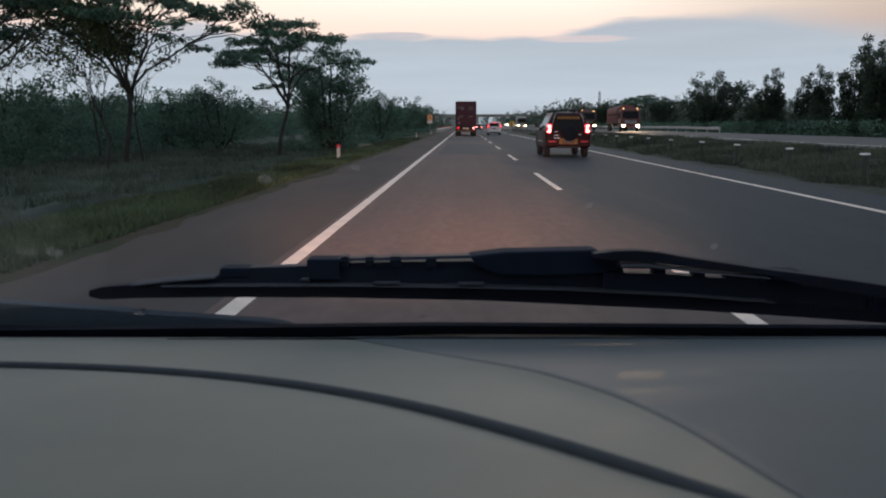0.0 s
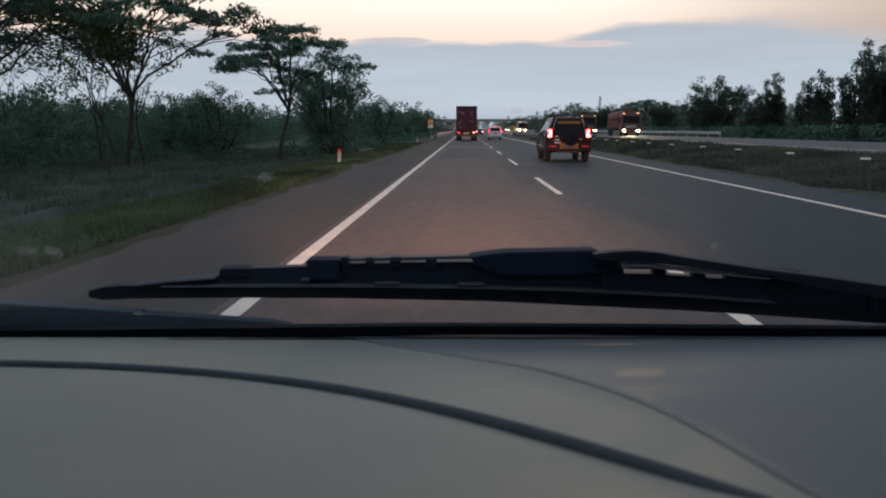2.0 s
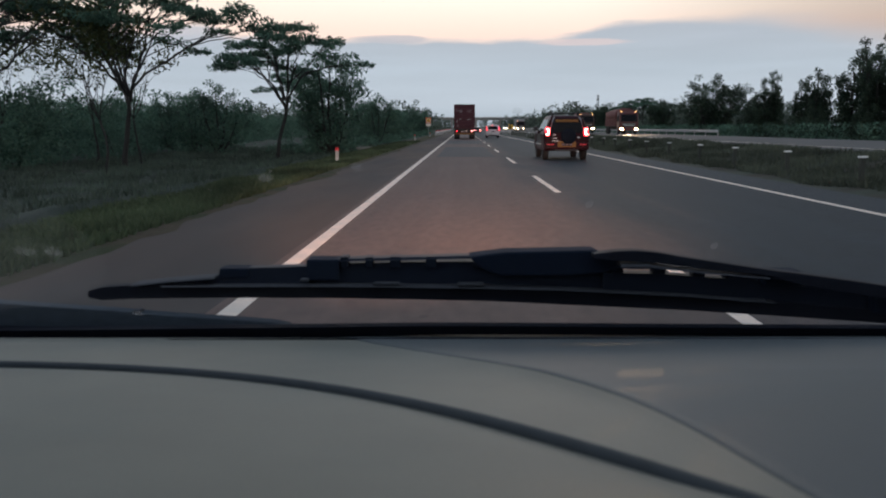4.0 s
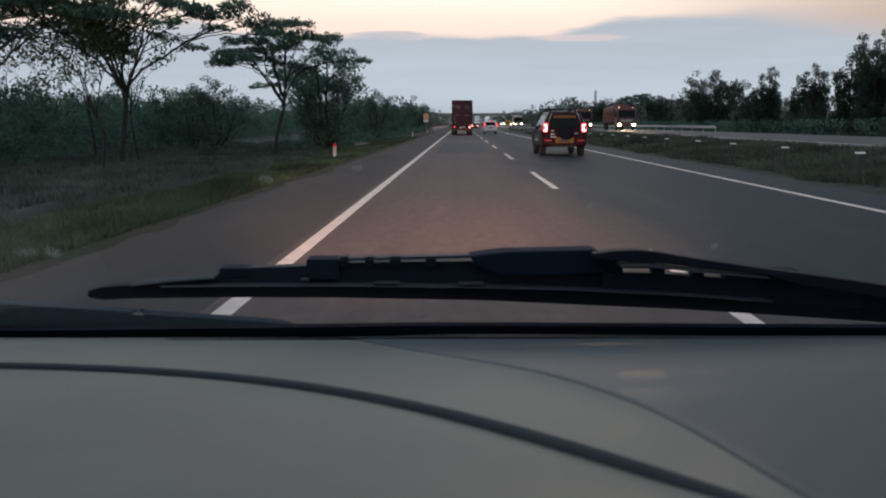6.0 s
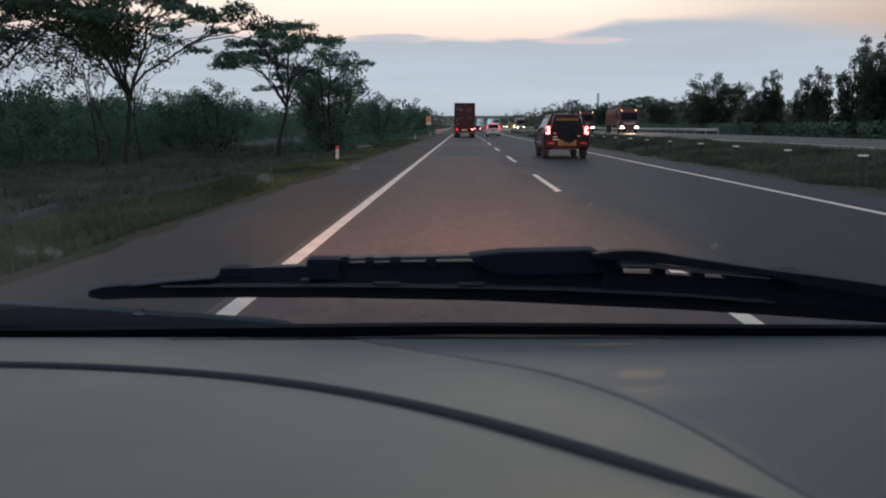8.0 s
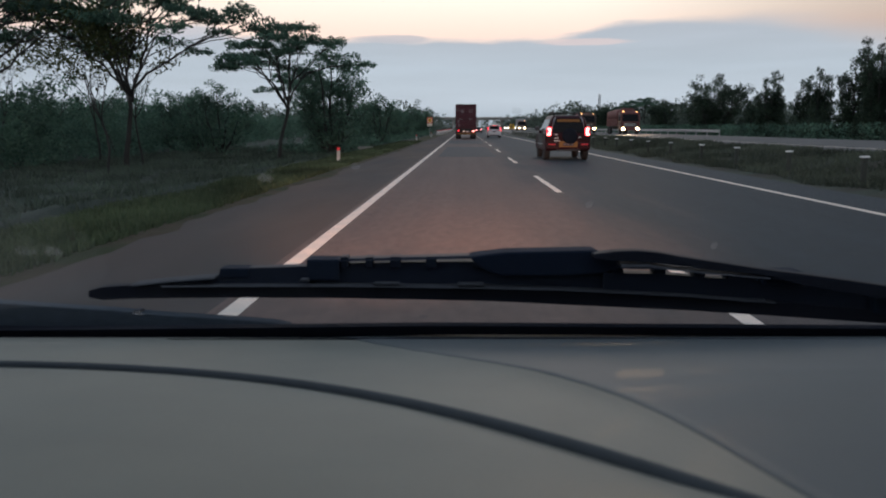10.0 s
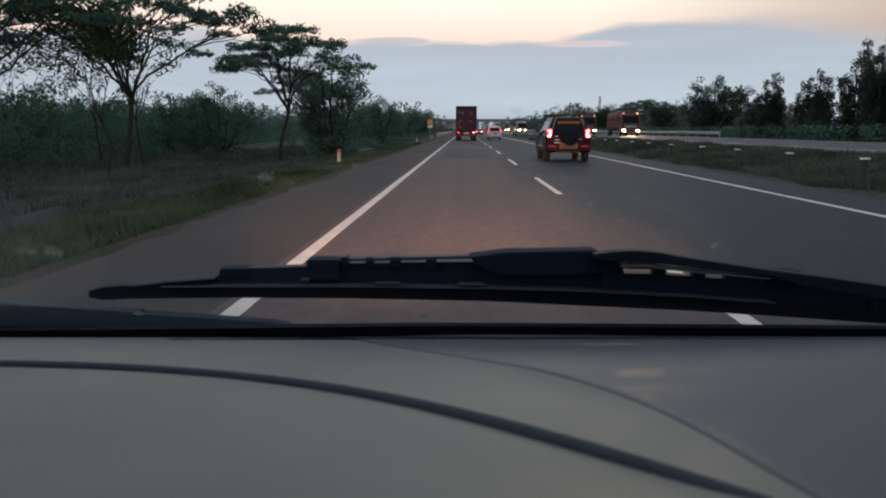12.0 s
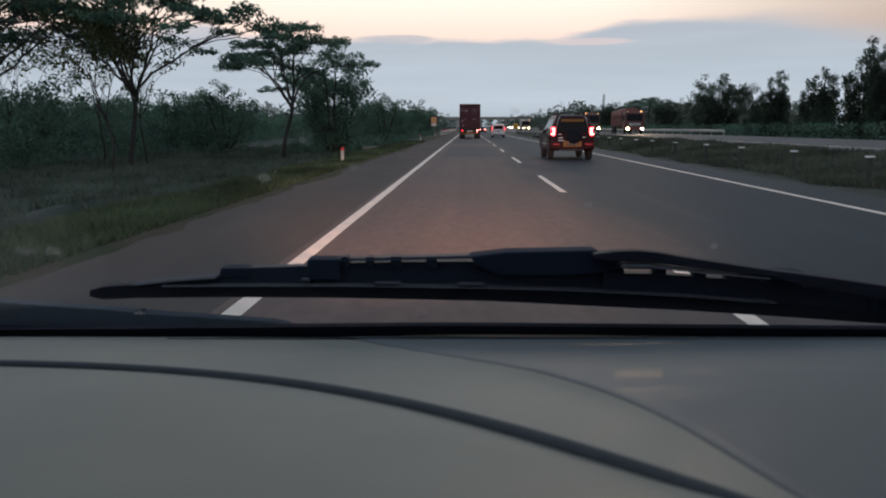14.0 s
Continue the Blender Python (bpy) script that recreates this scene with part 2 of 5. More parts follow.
# distance haze is put into the leaf colour: paler, greyer green
LEAF_HAZE = leaf_mat("pale_far_leaves", (0.085, 0.118, 0.096), (0.140, 0.170, 0.138))
LEAF_TEAK = leaf_mat("broad_leaves", (0.032, 0.054, 0.040), (0.068, 0.098, 0.066))
LEAF_DRY = leaf_mat("sparse_leaves", (0.034, 0.050, 0.022), (0.085, 0.090, 0.040))
BARK = mat("bark", (0.038, 0.038, 0.036), 0.9, vary=0.3, scale=3, bump=0.8, bump_scale=18, second=(0.030, 0.028, 0.026), stretch=(1, 1, 0.3))
DASH = mat("grey_dashboard_plastic", (0.270, 0.268, 0.222), 0.52, vary=0.17, scale=4, bump=0.06, bump_scale=500, second=(0.218, 0.236, 0.206), fine=0.05, spec=0.22)
HOOD = mat("blue_grey_hood_plastic", (0.118, 0.140, 0.146), 0.52, vary=0.08, scale=5, bump=0.06, bump_scale=500, fine=0.05, spec=0.22)
RUBBER = mat("black_rubber", (0.011, 0.013, 0.021), 0.6, vary=0.3, scale=20, spec=0.12)
SEAM = mat("dark_grey_seam", (0.066, 0.080, 0.088), 0.8, vary=0.2, scale=20, spec=0.3)
WIPER = mat("black_wiper_enamel", (0.015, 0.021, 0.036), 0.5, vary=0.25, scale=30, spec=0.14)
DUSTY = mat("dusty_black_plastic", (0.012, 0.020, 0.038), 0.8, vary=0.3, scale=25, spec=0.15)
# pale grey that stands in for light on the wiper's edges
PALE_EDGE = mat("pale_road_dust", (0.070, 0.075, 0.085), 0.85, vary=0.45, scale=70, spec=0.2)
DUSTY_GREY = mat("dusty_grey_rubber", (0.056, 0.073, 0.090), 0.8, vary=0.35, scale=60, spec=0.3)
LINING = mat("cabin_lining", (0.20, 0.20, 0.19), 0.9, vary=0.1, scale=8, bump=0.2, bump_scale=200)
SILVER = mat("silver_car_paint", (0.42, 0.43, 0.44), 0.35, metal=0.5, vary=0.05, scale=2, coat=0.5)
WHITE_CAR = mat("white_car_paint", (0.74, 0.74, 0.75), 0.3, vary=0.05, scale=2, coat=0.6)
MAROON = mat("black_red_car_paint", (0.034, 0.004, 0.007), 0.4, vary=0.1, scale=2, spec=0.15, coat=0.1)
BLACK_CAR = mat("black_car_paint", (0.014, 0.014, 0.016), 0.3, vary=0.1, scale=2, coat=0.6)
TRIM = mat("matt_black_plastic", (0.022, 0.022, 0.024), 0.6, vary=0.15, scale=8)
DULL_AMBER = mat("dull_amber_paint", (0.30, 0.125, 0.025), 0.6, vary=0.25, scale=6)
CHROME = mat("bright_metal", (0.62, 0.62, 0.63), 0.28, metal=1.0, vary=0.1, scale=10)
GALV = mat("galvanised_steel", (0.50, 0.51, 0.52), 0.5, metal=0.6, vary=0.15, scale=2.5, second=(0.40, 0.40, 0.41))
TYRE = mat("tyre_rubber", (0.020, 0.020, 0.021), 0.85, vary=0.2, scale=12, bump=0.3, bump_scale=60)
TINT = mat("tinted_glass", (0.010, 0.010, 0.012), 0.12, spec=0.10)
BOX_RED = mat("maroon_container_steel", (0.085, 0.010, 0.020), 0.55, vary=0.2, scale=1.5, bump=0.2, bump_scale=30, second=(0.068, 0.010, 0.018), fine=0.12)
TRUCK_RED = mat("red_truck_paint", (0.105, 0.020, 0.017), 0.45, vary=0.15, scale=1.5, second=(0.080, 0.017, 0.015))
TRUCK_BROWN = mat("orange_brown_truck_paint", (0.055, 0.027, 0.016), 0.5, vary=0.15, scale=1.5)
TRUCK_GREEN = mat("dark_green_truck_paint", (0.03, 0.06, 0.045), 0.45, vary=0.15, scale=1.5)
TARP = mat("faded_tarpaulin", (0.16, 0.060, 0.055), 0.8, vary=0.2, scale=2, bump=0.5, bump_scale=6)
BOX_GREY = mat("pale_grey_box_body", (0.42, 0.43, 0.45), 0.5, vary=0.12, scale=1.2)
STEEL_DARK = mat("dark_chassis_steel", (0.035, 0.032, 0.030), 0.7, vary=0.2, scale=5)
MARK = mat("faded_white_marking", (0.22, 0.15, 0.16), 0.6, vary=0.2, scale=9)
POST_WHITE = mat("white_post_paint", (0.62, 0.60, 0.56), 0.6, vary=0.2, scale=8, second=(0.48, 0.45, 0.40))
RED_REFLECT = mat("red_reflector", (0.85, 0.035, 0.05), 0.3)
WHITE_REFLECT = mat("white_reflector", (0.9, 0.9, 0.88), 0.25)
AMBER_REFLECT = mat("yellow_sign_sheeting", (0.90, 0.48, 0.04), 0.4, vary=0.05, scale=3)
ORANGE_REFLECT = mat("red_orange_sign_sheeting", (0.85, 0.16, 0.05), 0.4, vary=0.05, scale=3)
SIGN_WHITE = mat("white_sign_sheeting", (0.85, 0.72, 0.60), 0.4, vary=0.05, scale=3)
SIGN_BLACK = mat("black_sign_film", (0.02, 0.02, 0.02), 0.5)
WOOD_POST = mat("weathered_post", (0.046, 0.050, 0.042), 0.85, vary=0.25, scale=8, each=0.3)
CONCRETE = mat("weathered_concrete", (0.30, 0.29, 0.27), 0.85, vary=0.2, scale=1.5, bump=0.4, bump_scale=20, second=(0.22, 0.21, 0.19))
ROCK = mat("pale_stone", (0.32, 0.28, 0.24), 0.9, vary=0.2, scale=4, each=0.3)
TAIL = glow_mat("lit_tail_lamp", (1.0, 0.026, 0.044), 4.0)
TAIL_CORE = glow_mat("glowing_lamp_core", (1.0, 0.30, 0.26), 9.0)
TAIL_HOT = glow_mat("bright_brake_lamp", (1.0, 0.22, 0.20), 12.0)
HEAD = glow_mat("lit_headlamp", (1.0, 0.66, 0.32), 60.0)
HEAD_WHITE = glow_mat("white_headlamp", (1.0, 0.78, 0.50), 45.0)
AMBER = glow_mat("amber_marker_lamp", (1.0, 0.45, 0.15), 9.0)
SIDE_GLASS = pane_mat("tinted_side_glass", (0.14, 0.15, 0.15))
WINDSCREEN = pane_mat("windscreen_glass", (0.93, 0.95, 0.94))


# ---- geometry tools ----
class Geo:
    """Collects vertices and faces of one mesh."""

    def __init__(self):
        self.v, self.f = [], []

    def add(self, verts, faces):
        k = len(self.v)
        self.v += [tuple(p) for p in verts]
        self.f += [tuple(k + i for i in f) for f in faces]
        return self

    def box(self, x0, x1, y0, y1, z0, z1, bevel=0.0):
        b = bmesh.new()
        bmesh.ops.create_cube(b, size=1, matrix=Matrix.Translation(((x0 + x1) / 2, (y0 + y1) / 2, (z0 + z1) / 2)) @ Matrix.Diagonal((x1 - x0, y1 - y0, z1 - z0, 1)))
        if bevel:
            bmesh.ops.bevel(b, geom=b.edges[:], offset=bevel, segments=2, affect="EDGES", profile=0.6)
        b.verts.index_update()
        self.add([p.co for p in b.verts], [[p.index for p in f.verts] for f in b.faces])
        b.free()
        return self

    def tube(self, points, radii, n=6, caps=True):
        pts = [Vector(p) for p in points]
        rings = []
        for i, p in enumerate(pts):
            d = (pts[min(i + 1, len(pts) - 1)] - pts[max(i - 1, 0)]).normalized()
            a = d.orthogonal().normalized() if abs(d.z) < 0.95 else Vector((1, 0, 0))
            a = (Vector((0, 0, 1)).cross(d).normalized() if abs(d.z) < 0.95 else (Vector((1, 0, 0)) - d * d.x).normalized())
            b = d.cross(a)
            r = radii[i] if isinstance(radii, (list, tuple)) else radii
            rings.append([p + (a * math.cos(t * math.tau / n) + b * math.sin(t * math.tau / n)) * r for t in range(n)])
        return self.loft(rings, caps)

    def loft(self, rings, caps=True, closed=True):
        n = len(rings[0])
        verts = [p for r in rings for p in r]
        faces = []
        for i in range(len(rings) - 1):
            for j in range(n if closed else n - 1):
                faces.append((i * n + j, i * n + (j + 1) % n, (i + 1) * n + (j + 1) % n, (i + 1) * n + j))
        if caps:
            faces += [tuple(range(n))[::-1], tuple((len(rings) - 1) * n + j for j in range(n))]
        return self.add(verts, faces)

    def lathe_x(self, profile, n=24, centre=(0, 0, 0)):
        """A shape turned round the x axis; profile: (x, radius)."""
        cx, cy, cz = centre
        rings = [[(cx + x, cy + r * math.cos(k * math.tau / n), cz + r * math.sin(k * math.tau / n)) for k in range(n)] for x, r in profile]
        return self.loft(rings)

    def prism(self, outline, x0, x1):
        """An outline in y and z, drawn out along x."""
        return self.loft([[(x0, y, z) for y, z in outline], [(x1, y, z) for y, z in outline]])

    def slab(self, outline, y0, y1):
        """An outline in x and z, drawn out along y."""
        return self.loft([[(x, y0, z) for x, z in outline], [(x, y1, z) for x, z in outline]])


def part(name, geo, material, parent=None, label="", smooth=False, bevel=0.0):
    """Links the geometry as one mesh object, under a thing or a part."""
    me = bpy.data.meshes.new(name)
    me.from_pydata(geo.v, [], geo.f)
    b = bmesh.new()
    b.from_mesh(me)
    if len(b.faces) < 4000:
        bmesh.ops.recalc_face_normals(b, faces=b.faces[:])
    if bevel:
        sharp = [e for e in b.edges if len(e.link_faces) == 2 and e.calc_face_angle(0) > 0.6]
        bmesh.ops.bevel(b, geom=sharp, offset=bevel, segments=2, affect="EDGES", profile=0.6, clamp_overlap=True)
    b.to_mesh(me)
    b.free()
    if smooth:
        me.polygons.foreach_set("use_smooth", [True] * len(me.polygons))
    me.materials.append(material)
    ob = new(name, me)
    if parent:
        ob.parent = parent
    if label:
        ob["label"] = label
    return ob


def share(ob, parent, m):
    """Another object on the same mesh."""
    o = new(ob.name.split(".")[0], ob.data)
    o.parent = parent
    o.matrix_basis = m
    return o


def thing(name, label, category, m=None, group=""):
    e = new(name)
    e.empty_display_size = 0.3
    tagged(e, label, category, group)
    if m:
        e.matrix_basis = m
    return e


# ---- ground, carriageways and markings ----
ROAD_L, SHOULDER_L, LINE_R, ROAD_R, OPP_L, OPP_R = -1.85, -4.05, 6.45, 7.9, 14.0, 26.0
LENGTH = 1500.0


def lie(x, y):
    """Height of the land beside the road."""
    stops = [(-60, -1.1), (-11.2, -0.9), (-9.4, -0.62), (-8.5, -1.55), (-7.4, -1.6), (-6.35, -0.20), (-5.9, -0.10), (-4.05, -0.02), (-3.85, -0.06), (7.7, -0.06), (7.95, -0.03), (10.5, 0.02), (12.6, 0.38), (13.9, 0.46), (26.1, 0.44), (28, 0.2), (60, 0.1)]
    z = stops[0][1] if x <= stops[0][0] else stops[-1][1]
    for (a, za), (b, zb) in zip(stops, stops[1:]):
        if a <= x <= b:
            z = za + (zb - za) * (x - a) / (b - a)
    if x < -4.6 or 8.4 < x < 13.6 or x > 26.6:
        z += 0.16 * noise.noise((x * 0.35, y * 0.35, 0)) + 0.05 * noise.noise((x * 1.7, y * 1.7, 3))
    return z


def build_ground():
    xs = [-3000, -800, -250, -120, -60, -45, -36, -30, -26, -23, -20, -18, -16, -14.5, -13, -12, -11, -10.2, -9.5, -9, -8.6, -8.2, -7.8, -7.4, -7, -6.7, -6.35, -6.1, -5.9, -5.5, -5.1, -4.7, -4.35,
          -4.05, -3.85, 7.7, 7.95, 8.2, 8.6, 9.2, 9.9, 10.5, 11.2, 11.9, 12.6, 13.2, 13.6, 13.9, 14.1, 25.9, 26.1, 26.7, 27.5, 29, 31, 34, 38, 45, 60, 120, 250, 800, 3000]
    ys = [-400, -120, -40, -20, -10, -5] + [k * 0.9 for k in range(0, 60)] + [54 + k * 2.5 for k in range(0, 40)] + [156, 170, 190, 220, 260, 320, 400, 520, 700, 1000, 1500, 2400, 4200]
    g = Geo()
    verts = [(x, y, lie(x, y)) for y in ys for x in xs]
    n = len(xs)
    g.add(verts, [(j * n + i, j * n + i + 1, (j + 1) * n + i + 1, (j + 1) * n + i) for j in range(len(ys) - 1) for i in range(n - 1)])
    ob = part("ground", g, GROUND, smooth=True)
    ob.data.materials.append(VERGE)
    ob.data.materials.append(MEDIAN)
    for p in ob.data.polygons:
        x = p.center.x
        p.material_index = 1 if -6.4 < x < -3.9 else 2 if 7.9 < x < 14 else 0
    return tagged(ob, "uneven dusky farmland with a ditch and grass verges", "ground", kind="structure")


def strip(name, x0, x1, z0, z1, material, label, category, y0=-60.0, y1=LENGTH, parent=None):
    g = Geo()
    ys = [y0] + [y for y in (-20, 0, 20, 40, 60, 90, 130, 200, 300, 500, 800) if y0 < y < y1] + [y1]
    g.loft([[(x0, y, z0), (x1, y, z0), (x1, y, z1), (x0, y, z1)] for y in ys])
    ob = part(name, g, material, parent)
    if parent is None:
        tagged(ob, label, category, kind="structure")
    return ob


build_ground()
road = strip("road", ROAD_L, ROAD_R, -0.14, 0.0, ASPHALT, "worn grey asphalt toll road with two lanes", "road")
shoulder = strip("shoulder", SHOULDER_L, ROAD_L, -0.14, -0.012, SHOULDER, "dusty reddish brown asphalt hard shoulder", "road")
opposite = strip("opposite_carriageway", OPP_L, OPP_R, 0.34, 0.52, CONCRETE_ROAD, "pale concrete carriageway of the oncoming traffic", "road")


def marking(name, x, w, y0, y1, z, parent, seed):
    """A painted line with slightly ragged edges."""
    rng = random.Random(seed)
    g = Geo()
    n = max(2, int(min(y1 - y0, 120) / 0.8))
    ys = [y0 + (y1 - y0) * (k / n) ** (1 if y1 - y0 < 50 else 2.2) for k in range(n + 1)]
    g.loft([[(x - w / 2 + rng.uniform(-0.006, 0.006), y, z), (x + w / 2 + rng.uniform(-0.006, 0.006), y, z),
             (x + w / 2, y, z + 0.004), (x - w / 2, y, z + 0.004)] for y in ys])
    return part(name, g, PAINT, parent)


marking("edge_line", -1.68, 0.15, -10, 1200, 0.0, road, 1)
marking("edge_line", LINE_R, 0.15, -10, 1200, 0.0, road, 2)
dash = marking("lane_dash", 1.98, 0.13, 0.0, 5.3, 0.0, road, 3)
dash.matrix_basis = pose(0, 2.5, 0)
for k in range(-1, 45):
    if k:
        share(dash, road, pose(0, 2.5 + 12.8 * k, 0))
marking("edge_line", OPP_L + 1.6, 0.15, -10, 1200, 0.52, opposite, 4)


def patch(x0, x1, y0, y1, z, material, seed):
    """A worn repair patch with an uneven outline."""
    rng = random.Random(seed)
    n = 32
    ring = []
    for k in range(n):
        a = k * math.tau / n
        c, s = math.cos(a), math.sin(a)
        q = 1 / max(abs(c), abs(s))
        ring.append(((x0 + x1) / 2 + c * q * (x1 - x0) / 2 * rng.uniform(0.96, 1.0), (y0 + y1) / 2 + s * q * (y1 - y0) / 2 * rng.uniform(0.96, 1.0)))
    return part("repair_patch", Geo().loft([[(x, y, z - 0.003) for x, y in ring], [(x, y, z + 0.003) for x, y in ring]]), material, road if x0 > -1.6 else shoulder)


def ragged_edge():
    """Soil and matted grass creeping over the outer edge of the hard shoulder."""
    g = Geo()
    ys = [-8 + 0.35 * k for k in range(420)]
    rings = []
    for y in ys:
        reach = 0.22 + 0.34 * noise.noise((y * 0.22, 5.0, 0)) + 0.16 * noise.noise((y * 1.1, 9.0, 0)) + 0.05 * noise.noise((y * 4.0, 2.0, 0))
        x = SHOULDER_L + max(0.03, reach)
        rings.append([(SHOULDER_L - 0.25, y, -0.03), (SHOULDER_L - 0.02, y, 0.004), (x - 0.06, y, -0.004), (x, y, -0.0125)])
    g.loft(rings, caps=False, closed=False)
    part("soil_edge", g, VERGE_SOIL, shoulder, "brown soil over the shoulder's edge", smooth=True)


VERGE_SOIL = mat("dusty_verge_soil", (0.086, 0.070, 0.050), 0.9, vary=0.35, scale=1.1, bump=0.8, bump_scale=30, second=(0.054, 0.064, 0.036), fine=0.35, spec=0.08)
ragged_edge()
PATCH_PALE = mat("pale_road_patch", (0.064, 0.064, 0.067), 0.8, vary=0.2, scale=1.0, bump=0.4, bump_scale=80, fine=0.3)
patch(-1.2, 1.5, 34, 52, 0.0, PATCH_PALE, 5)
patch(-1.4, 1.7, 62, 78, 0.0, PATCH_PALE, 6)


# ---- the car that carries the camera ----
car = thing("carrier_car", "silver people carrier with a grey dashboard and parked wipers", "car", pose(EYE[0], EYE[1], EYE[2], 0, 0, YAW))


def seam_line(x):
    d = max(0.0, x + 0.34)
    return 0.4543 - 0.833 * d ** 2 - 3.175 * d ** 4


def crease(y):
    """Where the hood's edge runs over the lid."""
    q = min(0.538, max(0.185, y))
    return (((17.987 * q - 25.162) * q + 11.430) * q - 2.2075) * q + 0.2550 - 0.7 * max(0.0, y - 0.538)


def dash_plane(x, y):
    return -0.073 - 0.17 * y - (0.16 - y) ** 2 * 1.8 * (y < 0.16)


def hood_height(x, y):
    """The lid rises in a shallow cove to the edge of the hood, which lies a little higher."""
    u = x - crease(y)
    rise = 0.0058 * min(1.0, max(0.0, (0.56 - y) / 0.16))
    if u < 0:
        return dash_plane(x, y) + rise * math.exp(u / 0.014)
    return dash_plane(x, y) + rise


def build_dash():
    ys = [-0.12 + k * 0.0065 for k in range(113)]
    g = Geo()
    us = [-0.075 + 0.003 * k for k in range(26)]
    lid = []
    for y in ys:
        c = crease(y)
        lid.append([(max(-0.70, c - 0.85 + 0.031 * k), y, dash_plane(c, y)) for k in range(25)] + [(c + u, y, hood_height(c + u, y) - 0.0001) for u in us])
    g.loft(lid, caps=False, closed=False)
    k, n = len(g.v), len(lid[0])
    g.v += [(x, y, -0.5) for x, y, z in lid[0]]
    g.f += [(i + 1, i, k + i, k + i + 1) for i in range(n - 1)]
    board = part("dashboard", g, DASH, car, "grey moulded plastic dashboard top with a curved seam", smooth=True)
    # the hood: a rounded edge and the shell
    g = Geo()
    rows_ = []
    for y in ys:
        c = crease(y)
        rows_.append([(c + 0.002, y, dash_plane(c, y) - 0.006), (c + 0.0004, y, hood_height(c, y) - 0.0008), (c + 0.0020, y, hood_height(c, y) + 0.0004)]
                     + [(min(1.0, c + u), y, hood_height(c + u, y) + 0.0007) for u in [0.007 + 0.004 * j for j in range(6)] + [0.04 + 0.03 * j for j in range(34)]])
    g.loft(rows_, caps=False, closed=False)
    part("instrument_hood", g, HOOD, car, "blue-grey hood over the instruments", smooth=True)
    seam = [(-0.70 + 0.012 * k, seam_line(-0.70 + 0.012 * k)) for k in range(72)]
    part("seam", Geo().tube([(x, y, dash_plane(x, y) - 0.0014) for x, y in seam if y > 0.05], 0.0049, 10), SEAM, board, "dark curved lid seam", smooth=True)
    run = [-0.70 + 0.04 * k for k in range(43)]

    def foot(x):
        return -0.1752 - 0.0042 * min(1.0, max(0.0, -x / 0.16)) - 0.0020 * min(1.0, max(0.0, (-0.16 - x) / 0.22)) - 0.0042 * max(0.0, x)

    def brow(x):
        return -0.1677 - (0.011 * -x if x < 0 else 0.0066 * x)

    part("cowl_seal", Geo().loft([[(x, 0.614, foot(x)), (x, 0.626, foot(x)), (x, 0.626, brow(x)), (x, 0.614, brow(x))] for x in run]), RUBBER, car, "black rubber seal along the foot of the windscreen")
    part("ledge", Geo().box(-0.70, 0.98, 0.616, 0.630, -0.215, -0.1775), DASH, car)
    lip = [-0.23 + 0.03 * k for k in range(40)]
    part("vent_lip", Geo().tube([(x, 0.594, -0.1737 - 0.003 * max(0.0, x)) for x in lip], [0.0004 + 0.0014 * min(1.0, (x + 0.23) / 0.24) for x in lip], 8), RUBBER, car, "black lip of the demister slot", smooth=True)
    for x, r in ((-0.036, 0.0135), (-0.020, 0.0100)):
        rings = [[(x + r * c * math.cos(a), 0.170 + r * 0.9 * c * math.sin(a), dash_plane(x, 0.176) - 0.003 + h) for a in [k * math.tau / 16 for k in range(16)]] for c, h in ((1.0, 0.0), (0.96, 0.004), (0.75, 0.0085), (0.35, 0.0105))]
        part("cradle_foot", Geo().loft(rings), SEAM, car, "dark rubber foot of a phone cradle", smooth=True)


build_dash()


def bar(points, depth, thick, g=None):
    """A bar through (x, z) points at one distance ahead, with its thickness below the line."""
    g = g or Geo()
    return g.loft([[(x, depth - 0.007, z), (x, depth + 0.007, z), (x, depth + 0.009, z - t), (x, depth - 0.009, z - t)] for (x, z), t in zip(points, thick)])


